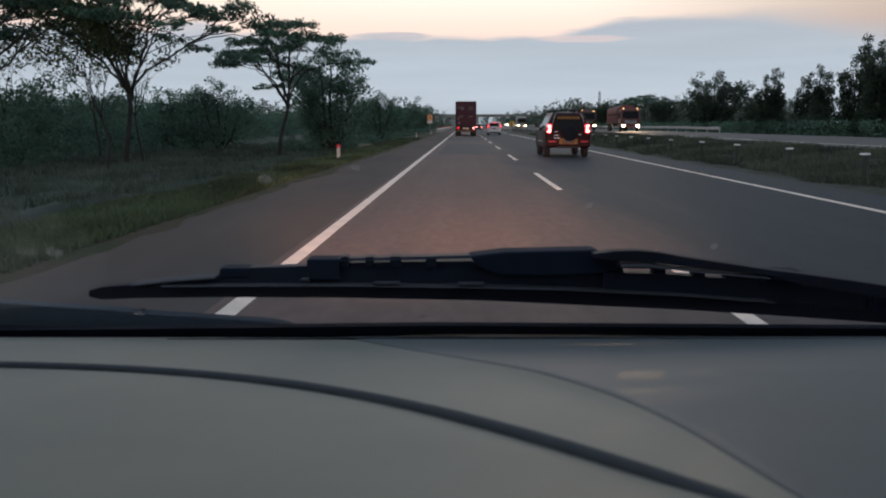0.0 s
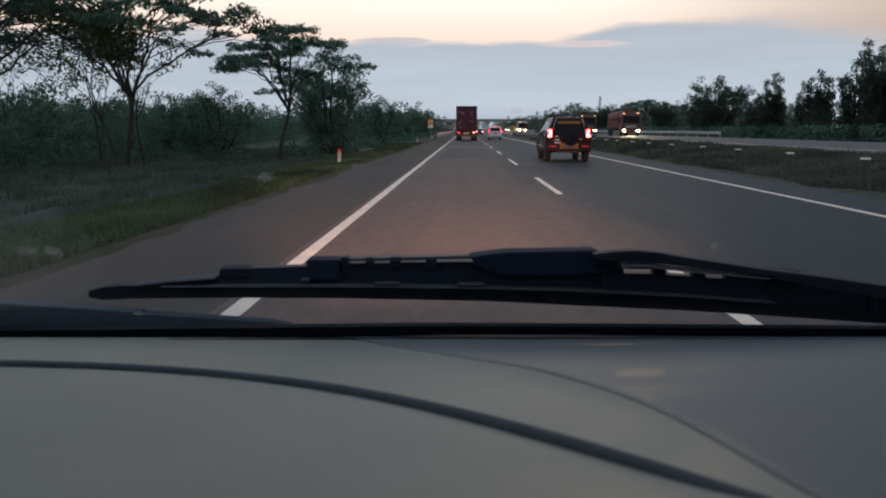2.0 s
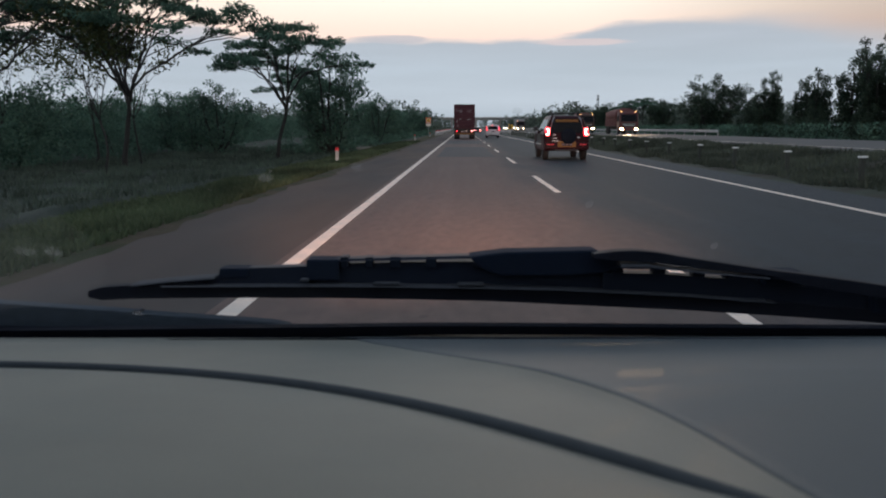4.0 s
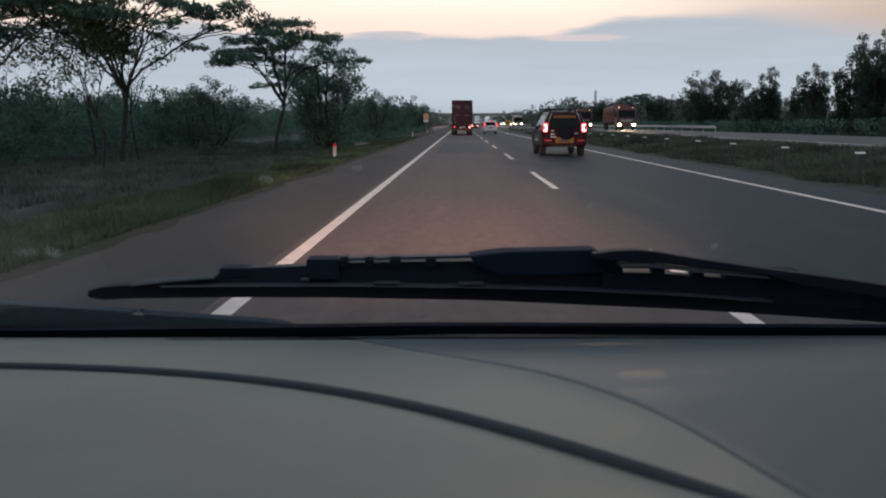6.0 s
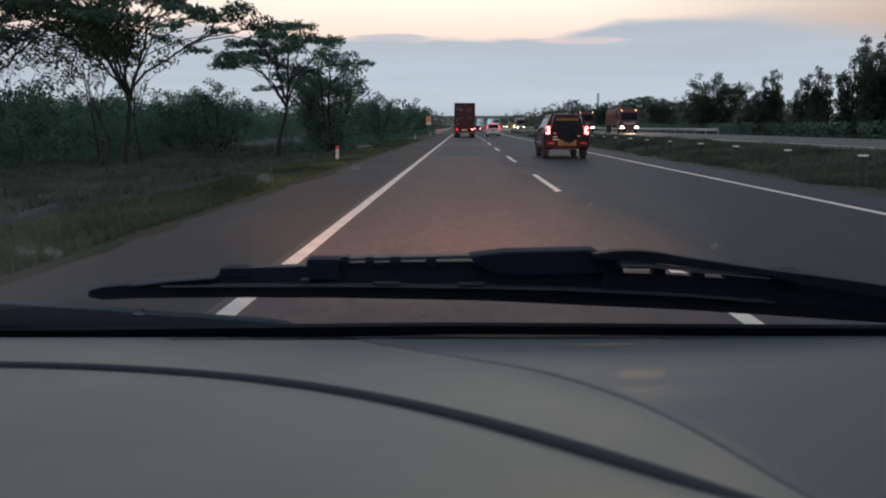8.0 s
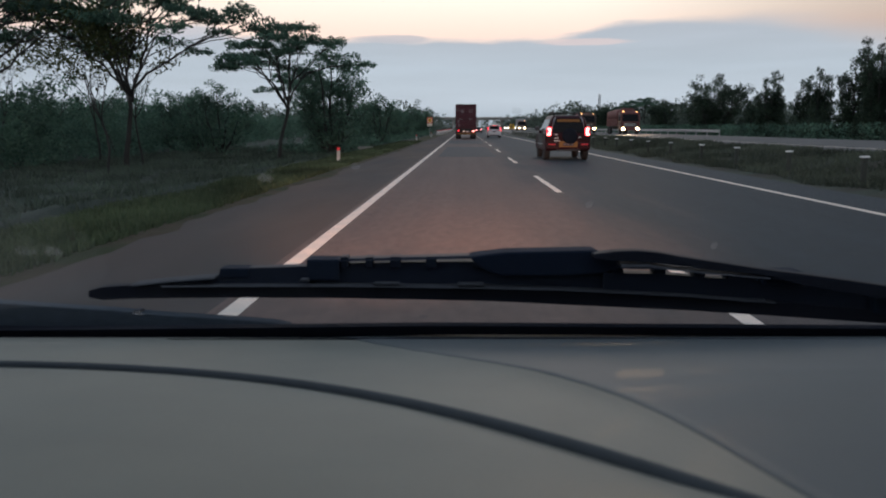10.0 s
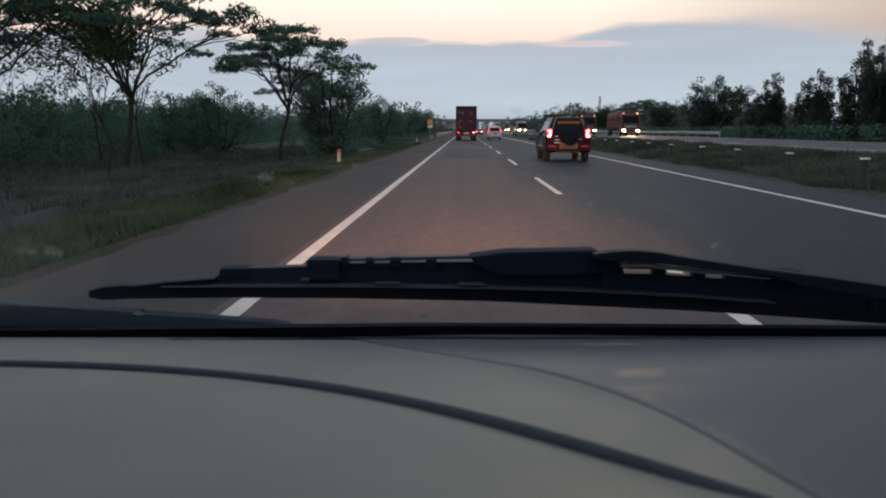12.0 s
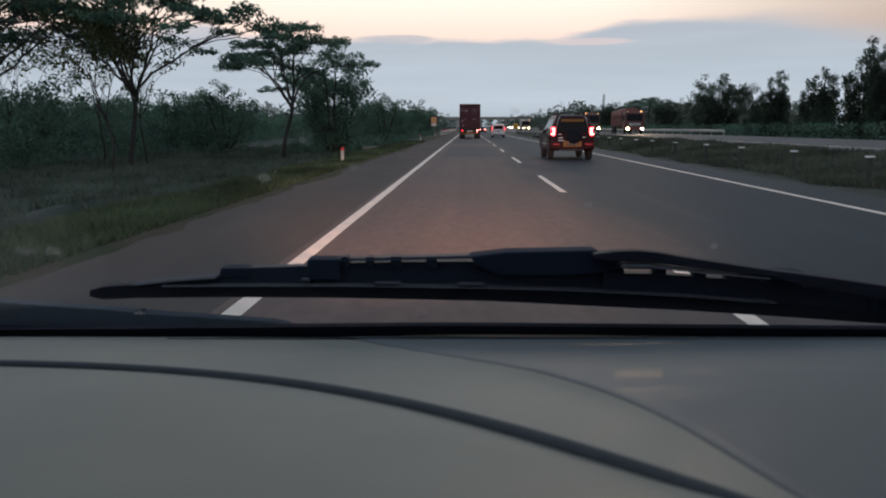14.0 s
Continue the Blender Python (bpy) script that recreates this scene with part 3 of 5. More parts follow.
def build_wipers():
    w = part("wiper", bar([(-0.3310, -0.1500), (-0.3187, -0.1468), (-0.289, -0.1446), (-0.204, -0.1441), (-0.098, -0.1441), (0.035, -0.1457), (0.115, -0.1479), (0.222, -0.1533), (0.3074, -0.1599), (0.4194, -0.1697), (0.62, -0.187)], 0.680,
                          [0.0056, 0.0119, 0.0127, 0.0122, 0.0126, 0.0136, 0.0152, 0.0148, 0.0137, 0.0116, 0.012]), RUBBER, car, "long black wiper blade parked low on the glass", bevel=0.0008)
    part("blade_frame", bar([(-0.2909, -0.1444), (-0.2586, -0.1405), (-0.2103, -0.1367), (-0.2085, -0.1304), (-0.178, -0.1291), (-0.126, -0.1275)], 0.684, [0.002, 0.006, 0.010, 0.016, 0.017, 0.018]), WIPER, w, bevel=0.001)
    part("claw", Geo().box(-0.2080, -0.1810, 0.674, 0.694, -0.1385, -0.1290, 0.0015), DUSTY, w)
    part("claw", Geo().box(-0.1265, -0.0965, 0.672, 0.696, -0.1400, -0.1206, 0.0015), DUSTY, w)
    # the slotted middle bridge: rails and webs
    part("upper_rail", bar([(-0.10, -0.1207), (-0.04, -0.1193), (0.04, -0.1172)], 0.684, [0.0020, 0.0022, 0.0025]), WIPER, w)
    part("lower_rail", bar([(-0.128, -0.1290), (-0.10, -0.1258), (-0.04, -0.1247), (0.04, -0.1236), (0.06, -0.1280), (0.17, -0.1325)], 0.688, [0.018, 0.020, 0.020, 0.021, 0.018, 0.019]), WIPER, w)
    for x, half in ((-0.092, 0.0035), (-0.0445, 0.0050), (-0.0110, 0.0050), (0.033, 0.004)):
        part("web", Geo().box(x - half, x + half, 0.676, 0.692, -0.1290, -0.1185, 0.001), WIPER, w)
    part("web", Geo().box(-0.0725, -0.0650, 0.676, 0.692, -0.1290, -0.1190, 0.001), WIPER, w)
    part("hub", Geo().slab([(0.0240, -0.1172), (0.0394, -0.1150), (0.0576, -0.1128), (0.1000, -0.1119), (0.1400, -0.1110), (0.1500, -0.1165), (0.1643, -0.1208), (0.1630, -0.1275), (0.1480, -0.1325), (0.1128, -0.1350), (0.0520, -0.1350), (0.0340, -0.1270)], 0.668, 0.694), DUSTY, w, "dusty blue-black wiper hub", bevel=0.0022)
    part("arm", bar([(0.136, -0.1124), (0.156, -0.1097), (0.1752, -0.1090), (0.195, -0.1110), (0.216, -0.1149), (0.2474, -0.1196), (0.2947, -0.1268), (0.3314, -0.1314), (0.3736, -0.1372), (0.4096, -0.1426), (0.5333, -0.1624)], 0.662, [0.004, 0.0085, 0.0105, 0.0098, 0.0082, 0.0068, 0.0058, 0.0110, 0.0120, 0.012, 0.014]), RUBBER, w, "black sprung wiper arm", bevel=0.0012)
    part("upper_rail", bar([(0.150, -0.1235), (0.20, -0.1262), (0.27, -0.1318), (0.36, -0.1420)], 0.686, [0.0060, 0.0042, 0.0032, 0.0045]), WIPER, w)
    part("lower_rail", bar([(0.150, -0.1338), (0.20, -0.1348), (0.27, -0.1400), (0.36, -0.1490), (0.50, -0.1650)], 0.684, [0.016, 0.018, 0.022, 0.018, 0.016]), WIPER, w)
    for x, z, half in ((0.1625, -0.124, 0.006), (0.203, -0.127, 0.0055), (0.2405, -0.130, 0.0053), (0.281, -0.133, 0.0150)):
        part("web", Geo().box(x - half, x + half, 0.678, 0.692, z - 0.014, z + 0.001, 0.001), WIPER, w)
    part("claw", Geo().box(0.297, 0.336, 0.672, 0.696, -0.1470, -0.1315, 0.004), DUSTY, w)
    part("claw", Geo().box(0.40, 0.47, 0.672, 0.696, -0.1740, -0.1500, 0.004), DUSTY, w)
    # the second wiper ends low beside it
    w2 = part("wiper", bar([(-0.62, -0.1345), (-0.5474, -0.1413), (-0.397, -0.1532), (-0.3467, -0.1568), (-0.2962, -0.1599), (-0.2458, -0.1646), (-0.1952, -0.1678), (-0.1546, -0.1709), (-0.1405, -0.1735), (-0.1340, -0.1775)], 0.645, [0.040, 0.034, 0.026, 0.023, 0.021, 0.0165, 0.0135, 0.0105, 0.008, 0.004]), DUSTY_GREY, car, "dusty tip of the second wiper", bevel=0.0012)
    part("burr", Geo().box(-0.2760, -0.2690, 0.638, 0.648, -0.1640, -0.1600, 0.0012), PALE_EDGE, w2)
    # pale strips paint light caught on dusty edges; dots paint glints, and a rivet
    part("dusty_edge", bar([(-0.26, -0.1440), (-0.204, -0.1436), (-0.098, -0.1435), (0.035, -0.1451), (0.115, -0.1473), (0.222, -0.1527), (0.3074, -0.1593)], 0.672, [0.0007] * 7), PALE_EDGE, w, "thin pale strip for light caught along the blade")
    part("dusty_edge", bar([(-0.289, -0.1440), (-0.2586, -0.1401), (-0.2110, -0.1364)], 0.676, [0.0011] * 3), PALE_EDGE, w)
    part("dusty_edge", bar([(0.160, -0.1212), (0.184, -0.1212), (0.20, -0.1238), (0.238, -0.1284), (0.295, -0.1338)], 0.660, [0.0024, 0.0020, 0.0016, 0.0012, 0.0008]), PALE_EDGE, w)
    part("rivet", Geo().box(-0.1300, -0.1230, 0.660, 0.666, -0.1390, -0.1362, 0.0011), PALE_EDGE, w, "small worn rivet")
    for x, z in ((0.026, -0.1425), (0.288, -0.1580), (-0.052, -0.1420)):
        part("rivet", Geo().box(x - 0.012, x + 0.012, 0.664, 0.674, z - 0.0009, z + 0.0009, 0.0006), PALE_EDGE, w)
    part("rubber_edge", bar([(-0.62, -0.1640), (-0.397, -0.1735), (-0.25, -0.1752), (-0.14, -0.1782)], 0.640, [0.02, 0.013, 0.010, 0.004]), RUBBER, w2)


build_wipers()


def build_carrier():
    # windscreen with a slight bow
    g = Geo()
    cols, rows_ = 17, 9
    for j in range(rows_):
        q = j / (rows_ - 1)
        for i in range(cols):
            x = -0.70 + 1.70 * i / (cols - 1)
            bow = 0.05 * ((x - 0.15) / 0.85) ** 2
            g.v.append((x * (1 - 0.08 * q) + 0.012 * q, 0.634 - bow * 0.15 - 0.66 * q, -0.186 + 0.70 * q))
    g.f = [(j * cols + i, j * cols + i + 1, (j + 1) * cols + i + 1, (j + 1) * cols + i) for j in range(rows_ - 1) for i in range(cols - 1)]
    glass = part("windscreen", g, WINDSCREEN, car, "clear raked windscreen with a few specks", smooth=True)
    if glass.data.polygons[60].normal.y > 0:
        glass.data.flip_normals()
    glass.visible_shadow = False

    def beam(name, pts, r, material):
        return part(name, Geo().tube(pts, r, 8), material, car, smooth=True)

    for s, x in ((-1, -0.74), (1, 1.04)):
        beam("pillar", [(x, 0.63, -0.20), (x - s * 0.08, -0.06, 0.52)], 0.045, LINING)
        beam("pillar", [(x, -0.95, -0.25), (x - s * 0.08, -1.0, 0.52)], 0.05, LINING)
        beam("pillar", [(x, -2.3, -0.25), (x - s * 0.08, -2.2, 0.50)], 0.06, LINING)
        part("side_panel", Geo().prism([(1.28, -0.80), (1.25, -0.46), (0.66, -0.235), (-2.5, -0.22), (-2.62, -0.85), (-2.55, -1.02), (1.2, -1.02)], x - 0.03, x + 0.03), SILVER, car, bevel=0.01)
        # unseen panes, tinted dark to keep side and rear light off the dashboard
        for y0, y1, name in ((-0.90, 0.55, "front_side_window"), (-2.25, -1.0, "rear_side_window")):
            q = Geo().loft([[(x, y0, -0.24), (x, y1, -0.24), (x - s * 0.08, min(y1, -0.05), 0.51), (x - s * 0.08, y0, 0.51)], [(x + 0.004, y0, -0.24), (x + 0.004, y1, -0.24), (x - s * 0.08 + 0.004, min(y1, -0.05), 0.51), (x - s * 0.08 + 0.004, y0, 0.51)]])
            part(name, q, SIDE_GLASS, car, "unseen side window, tinted to cut light")
    part("rear_window", Geo().loft([[(-0.68, -2.56, -0.22), (0.98, -2.56, -0.22), (0.92, -2.33, 0.52), (-0.62, -2.33, 0.52)], [(-0.68, -2.565, -0.22), (0.98, -2.565, -0.22), (0.92, -2.335, 0.52), (-0.62, -2.335, 0.52)]]), SIDE_GLASS, car, "unseen rear window, tinted to cut light")
    part("roof", Geo().box(-0.68, 0.98, -2.35, -0.03, 0.50, 0.55, 0.02), LINING, car)
    part("tailgate", Geo().box(-0.70, 1.00, -2.62, -2.54, -1.0, -0.22, 0.02), SILVER, car)
    part("bonnet", Geo().prism([(0.70, -0.25), (1.0, -0.335), (1.30, -0.47), (1.32, -0.52), (0.70, -0.30)], -0.71, 1.01), SILVER, car, bevel=0.01)
    # unseen; its long, high shelf is there to cut the beams' lower rays
    part("bumper", Geo().box(-0.74, 1.04, 1.22, 1.66, -1.06, -0.649, 0.02), SILVER, car)
    part("grille", Geo().box(-0.45, 0.75, 1.27, 1.31, -0.71, -0.53, 0.01), TRIM, car)
    part("floor_pan", Geo().box(-0.71, 1.01, -2.5, 1.2, -1.06, -1.0), TRIM, car)
    part("seat_back", Geo().box(-0.60, 0.0, -0.95, -0.80, -0.75, 0.05, 0.05), LINING, car)
    part("seat_back", Geo().box(0.28, 0.90, -0.95, -0.80, -0.75, 0.05, 0.05), LINING, car)
    part("bulkhead", Geo().box(-0.70, 1.0, 0.640, 0.70, -0.9, -0.26, 0.01), TRIM, car)
    for x in (-0.70, 0.90):
        for y in (-1.9, 0.85):
            wheel(car, x, y, 0.31 - EYE[2], 0.31, 0.19)


def wheel(parent, x, y, z, r, w, rim_mat=None):
    """Tyre with rounded shoulders; dished rim with spokes. x: the inner face."""
    tyre = part("wheel", Geo().lathe_x([(0, r * 0.62), (0.01, r * 0.93), (0.03, r), (w - 0.03, r), (w - 0.01, r * 0.93), (w, r * 0.62)], 24, (x, y, z)), TYRE, parent, smooth=True)
    part("rim", Geo().lathe_x([(0.01, 0.02), (0.01, r * 0.63), (w - 0.01, r * 0.63), (w - 0.02, r * 0.56), (w * 0.5, r * 0.5), (w * 0.55, 0.03)], 16, (x, y, z)), rim_mat or GALV, tyre, smooth=True)
    return tyre


build_carrier()


def smudge(x, y, r, ry, seed, material):
    """A speck, blob or film on the inside of the windscreen, x aside and y above its foot along the glass."""
    rng = random.Random(seed)
    c = Vector((x, 0.628 - 0.66 * y - 0.004, -0.186 + 0.70 * y - 0.004))
    up = Vector((0, -0.66, 0.70)).normalized()
    n = 16 if r < 0.02 else 48
    wave = [1 + (0.22 if n == 16 else 0.05) * noise.noise((2.0 * math.cos(k * math.tau / n), 2.0 * math.sin(k * math.tau / n), seed * 3.7)) - 0.06 * rng.random() for k in range(n)]
    ring = [c + (Vector((1, 0, 0)) * (r * math.cos(k * math.tau / n)) + up * (ry * math.sin(k * math.tau / n))) * wave[k] for k in range(n)]
    g = Geo().add(ring, [tuple(range(n))])
    ob = part("speck", g, material, car)
    ob.visible_shadow = False


def film_mat(name, alpha):
    """Thin pale film and dried dirt on glass, glowing a little with the light that falls through it."""
    m = bpy.data.materials.new(name)
    m.use_nodes = True
    t = m.node_tree
    t.nodes.remove(t.nodes["Principled BSDF"])
    clear_, dirt, both = t.nodes.new("ShaderNodeBsdfTransparent"), t.nodes.new("ShaderNodeBsdfTranslucent"), t.nodes.new("ShaderNodeMixShader")
    dirt.inputs[0].default_value = (0.62, 0.61, 0.58, 1)
    both.inputs[0].default_value = alpha
    t.links.new(clear_.outputs[0], both.inputs[1])
    t.links.new(dirt.outputs[0], both.inputs[2])
    t.links.new(both.outputs[0], t.nodes["Material Output"].inputs[0])
    return m


SMUDGE, FILM = film_mat("dried_speck", 0.13), film_mat("dust_film", 0.026)


# ---- vehicles ----
def car_shell(parent, outline, width, belt, top, paint, taper=0.84, bevel=0.05):
    """A car body from its side outline in y (from the tail) and z, drawn in above the belt line."""
    def half(z):
        return width / 2 * (1 - (1 - taper) * min(1, max(0, (z - belt) / (top - belt))))
    g = Geo()
    g.loft([[(-half(z), y, z) for y, z in outline], [(half(z), y, z) for y, z in outline]])
    return part("body", g, paint, parent, smooth=False, bevel=bevel), half


def pane(name, parent, pts, material=None, out=(0, 0, 0), label="", thick=0.012):
    """A flat plate through the points, thickened along out."""
    o = Vector(out).normalized() * thick
    g = Geo().loft([[Vector(p) for p in pts], [Vector(p) + o for p in pts]])
    return part(name, g, material or TINT, parent, label)


def tail_bars(parent, x, y, z, w, h, n=3):
    """Number plate with plain bars."""
    plate = part("number_plate", Geo().box(x - w / 2, x + w / 2, y - 0.015, y, z - h / 2, z + h / 2, 0.004), SIGN_BLACK, parent)
    for k in range(n):
        q = x - w / 2 + w * (k + 0.5) / n
        part("plate_bar", Geo().box(q - w / n * 0.34, q + w / n * 0.34, y - 0.02, y - 0.015, z - h * 0.25, z + h * 0.25), MARK, plate)


def white_mpv(m):
    e = thing("people_carrier", "white people carrier with lit red tail lamps", "car", m)
    W = 1.75
    out = [(0.06, 0.30), (0.0, 0.42), (0.0, 0.66), (0.05, 0.98), (0.14, 1.06), (0.34, 1.56), (0.50, 1.67), (1.6, 1.73), (2.6, 1.69), (3.45, 1.12), (4.25, 0.98), (4.44, 0.80), (4.46, 0.35), (4.3, 0.26), (0.2, 0.26)]
    body, half = car_shell(e, out, W, 1.0, 1.73, WHITE_CAR)
    pane("rear_window", e, [(-0.66, 0.145, 1.10), (0.66, 0.145, 1.10), (0.58, 0.315, 1.52), (-0.58, 0.315, 1.52)], out=(0, -1, 0.4))
    part("roof_spoiler", Geo().box(-0.62, 0.62, 0.20, 0.52, 1.60, 1.66, 0.02), WHITE_CAR, e)
    pane("windscreen", e, [(-0.70, 3.36, 1.18), (0.70, 3.36, 1.18), (0.64, 2.70, 1.62), (-0.64, 2.70, 1.62)], out=(0, 0.6, 0.8))
    for s in (-1, 1):
        pane("side_window", e, [(s * half(1.10), 0.55, 1.10), (s * half(1.10), 3.0, 1.10), (s * half(1.55), 2.4, 1.55), (s * half(1.55), 0.65, 1.55)], out=(s, 0, 0.2))
        tl = part("tail_lamp", Geo().prism([(-0.02, 0.93), (-0.01, 1.02), (0.10, 1.10), (0.22, 1.40), (0.30, 1.40), (0.20, 0.98)], s * 0.885 - 0.07 * (s > 0), s * 0.885 + 0.07 * (s < 0)), TAIL, e, "red upright tail lamp")
        part("lamp_wing", Geo().box(min(s * 0.40, s * 0.80), max(s * 0.40, s * 0.80), -0.012, 0.06, 0.94, 1.01, 0.008), RED_REFLECT, tl)
        part("reflector", Geo().box(s * 0.70 - 0.11, s * 0.70 + 0.11, -0.015, 0.03, 0.50, 0.56, 0.006), RED_REFLECT, e)
        mir = part("mirror", Geo().box(s * 0.93 - 0.09, s * 0.93 + 0.09, 2.88, 3.0, 1.06, 1.22, 0.03), TRIM, e)
        part("headlamp", Geo().box(s * 0.62 - 0.16, s * 0.62 + 0.16, 4.38, 4.455, 0.78, 0.88, 0.02), CHROME, e)
    part("bumper", Geo().box(-0.86, 0.86, -0.04, 0.16, 0.36, 0.66, 0.05), WHITE_CAR, e)
    part("bumper_skirt", Geo().box(-0.62, 0.62, -0.05, 0.1, 0.27, 0.40, 0.03), TRIM, e)
    part("brake_lamp", Geo().box(-0.16, 0.16, 0.19, 0.22, 1.575, 1.60, 0.004), TAIL, e)
    tail_bars(e, 0, -0.005, 0.82, 0.46, 0.14)
    for x in (-W / 2 + 0.01, W / 2 - 0.22):
        for y in (0.82, 3.6):
            wheel(e, x, y, 0.32, 0.32, 0.21)
    return e


def off_road_car(m, paint, label, amber, spare_cover):
    e = thing("off_road_car", label, "car", m)
    W = 1.84
    out = [(0.05, 0.42), (0.0, 0.52), (0.0, 1.02), (0.06, 1.12), (0.16, 1.68), (0.30, 1.80), (1.4, 1.84), (2.45, 1.82), (3.05, 1.24), (4.15, 1.12), (4.32, 0.98), (4.36, 0.50), (4.2, 0.38), (0.2, 0.38)]
    body, half = car_shell(e, out, W, 1.05, 1.84, paint, taper=0.68, bevel=0.13)
    pane("rear_window", e, [(-0.66, 0.045, 1.12), (0.66, 0.045, 1.12), (0.52, 0.135, 1.68), (-0.52, 0.135, 1.68)], out=(0, -1, 0.15))
    # bright tubes stand in for the sky's glint on the rear pillars
    for s in (-1, 1):
        part("window_surround", Geo().tube([(s * 0.70, 0.045, 1.14), (s * 0.565, 0.13, 1.66), (s * 0.50, 0.17, 1.74)], 0.022, 8), GALV, e, "bright strip standing in for sky glint on the pillar", smooth=True)
    if amber:
        part("sun_strip", Geo().box(-0.46, 0.46, 0.070, 0.115, 1.55, 1.655, 0.005), DULL_AMBER, e, "amber strip across the rear window")
    pane("windscreen", e, [(-0.72, 2.98, 1.30), (0.72, 2.98, 1.30), (0.66, 2.52, 1.74), (-0.66, 2.52, 1.74)], out=(0, 0.7, 0.7))
    if spare_cover:
        spare = part("spare_wheel", Geo().lathe_x([(0, 0.05), (0, 0.27), (0.03, 0.315), (0.15, 0.315), (0.17, 0.27), (0.17, 0.05)], 28), RUBBER, e, "black spare wheel cover on the tail door", smooth=True)
        spare.matrix_basis = pose(0.06, 0.03, 0.98, 0, 0, -90)
    part("roof_rack", Geo().box(-0.54, 0.54, 0.55, 2.2, 1.90, 1.93, 0.01).box(-0.56, -0.52, 0.5, 2.25, 1.90, 1.97, 0.01).box(0.52, 0.56, 0.5, 2.25, 1.90, 1.97, 0.01), TRIM, e, "flat black roof rack")
    for s in (-1, 1):
        for y in (0.7, 2.1):
            part("rack_foot", Geo().box(s * 0.52 - 0.03, s * 0.52 + 0.03, y - 0.04, y + 0.04, 1.78, 1.91, 0.005), TRIM, e)
        pane("side_window", e, [(s * half(1.2), 0.35, 1.2), (s * half(1.2), 2.75, 1.2), (s * half(1.66), 2.35, 1.66), (s * half(1.66), 0.42, 1.66)], out=(s, 0, 0.2))
        door = pane("door", e, [(s * W / 2, 1.05, 0.52), (s * W / 2, 2.95, 0.52), (s * W / 2, 2.95, 1.08), (s * W / 2, 1.05, 1.08)], BLACK_CAR if amber else paint, out=(s, 0, 0), label="side door")
        part("side_moulding", Geo().box(s * (W / 2 + 0.012) - 0.012, s * (W / 2 + 0.012) + 0.012, 1.06, 2.94, 0.62, 0.66, 0.004), CHROME, door)
        part("wing_flare", Geo().prism([(3.0, 0.45), (2.95, 1.05), (3.2, 1.12), (3.3, 0.9), (3.15, 0.45)], s * W / 2 - 0.02, s * W / 2 + 0.025), paint, e)
        lamp = part("tail_lamp", Geo().box(s * 0.775 - 0.085, s * 0.775 + 0.085, -0.015, 0.14, 0.98, 1.34, 0.04), TAIL, e, "red tail lamp with a bright C-shaped band")
        part("light_guide", Geo().slab([(s * 0.72, 1.02), (s * 0.87, 1.02), (s * 0.87, 1.07), (s * 0.79, 1.08), (s * 0.79, 1.24), (s * 0.85, 1.26), (s * 0.85, 1.30), (s * 0.72, 1.30)], -0.03, 0.0), TAIL_CORE, lamp, "pale hot curved lamp band")
        part("reflector", Geo().box(s * 0.66 - 0.14, s * 0.66 + 0.14, -0.085, -0.06, 0.62, 0.67, 0.006), RED_REFLECT, e)
        part("mirror", Geo().box(s * 1.0 - 0.10, s * 1.0 + 0.10, 2.62, 2.74, 1.18, 1.38, 0.03), BLACK_CAR, e)
        part("headlamp", Geo().box(s * 0.66 - 0.16, s * 0.66 + 0.16, 4.27, 4.35, 0.92, 1.04, 0.02), CHROME, e)
    part("bumper", Geo().box(-0.90, 0.90, -0.07, 0.16, 0.44, 0.72, 0.05), paint, e)
    # on the amber car the board's colour stands in for plate-lamp light
    part("plate_board", Geo().box(-0.37, 0.37, -0.10, -0.05, 0.54, 0.77, 0.01), DULL_AMBER if amber else paint, e)
    tail_bars(e, 0, -0.10, 0.65, 0.44, 0.12)
    for x, z, w in ((-0.48, 0.90, 0.18), (-0.50, 1.04, 0.12), (-0.46, 0.79, 0.26), (0.47, 0.93, 0.12)):
        part("badge", Geo().box(x - w / 2, x + w / 2, -0.012, 0.004, z - 0.018, z + 0.018, 0.004), CHROME, e, "small bright badge")
    part("skid_bar", Geo().box(-0.5, 0.5, -0.08, 0.0, 0.38, 0.45, 0.015), TRIM, e)
    for x in (-W / 2 + 0.01, W / 2 - 0.25):
        for y in (0.75, 3.45):
            wheel(e, x, y, 0.36, 0.36, 0.24, STEEL_DARK if amber else CHROME)
    return e


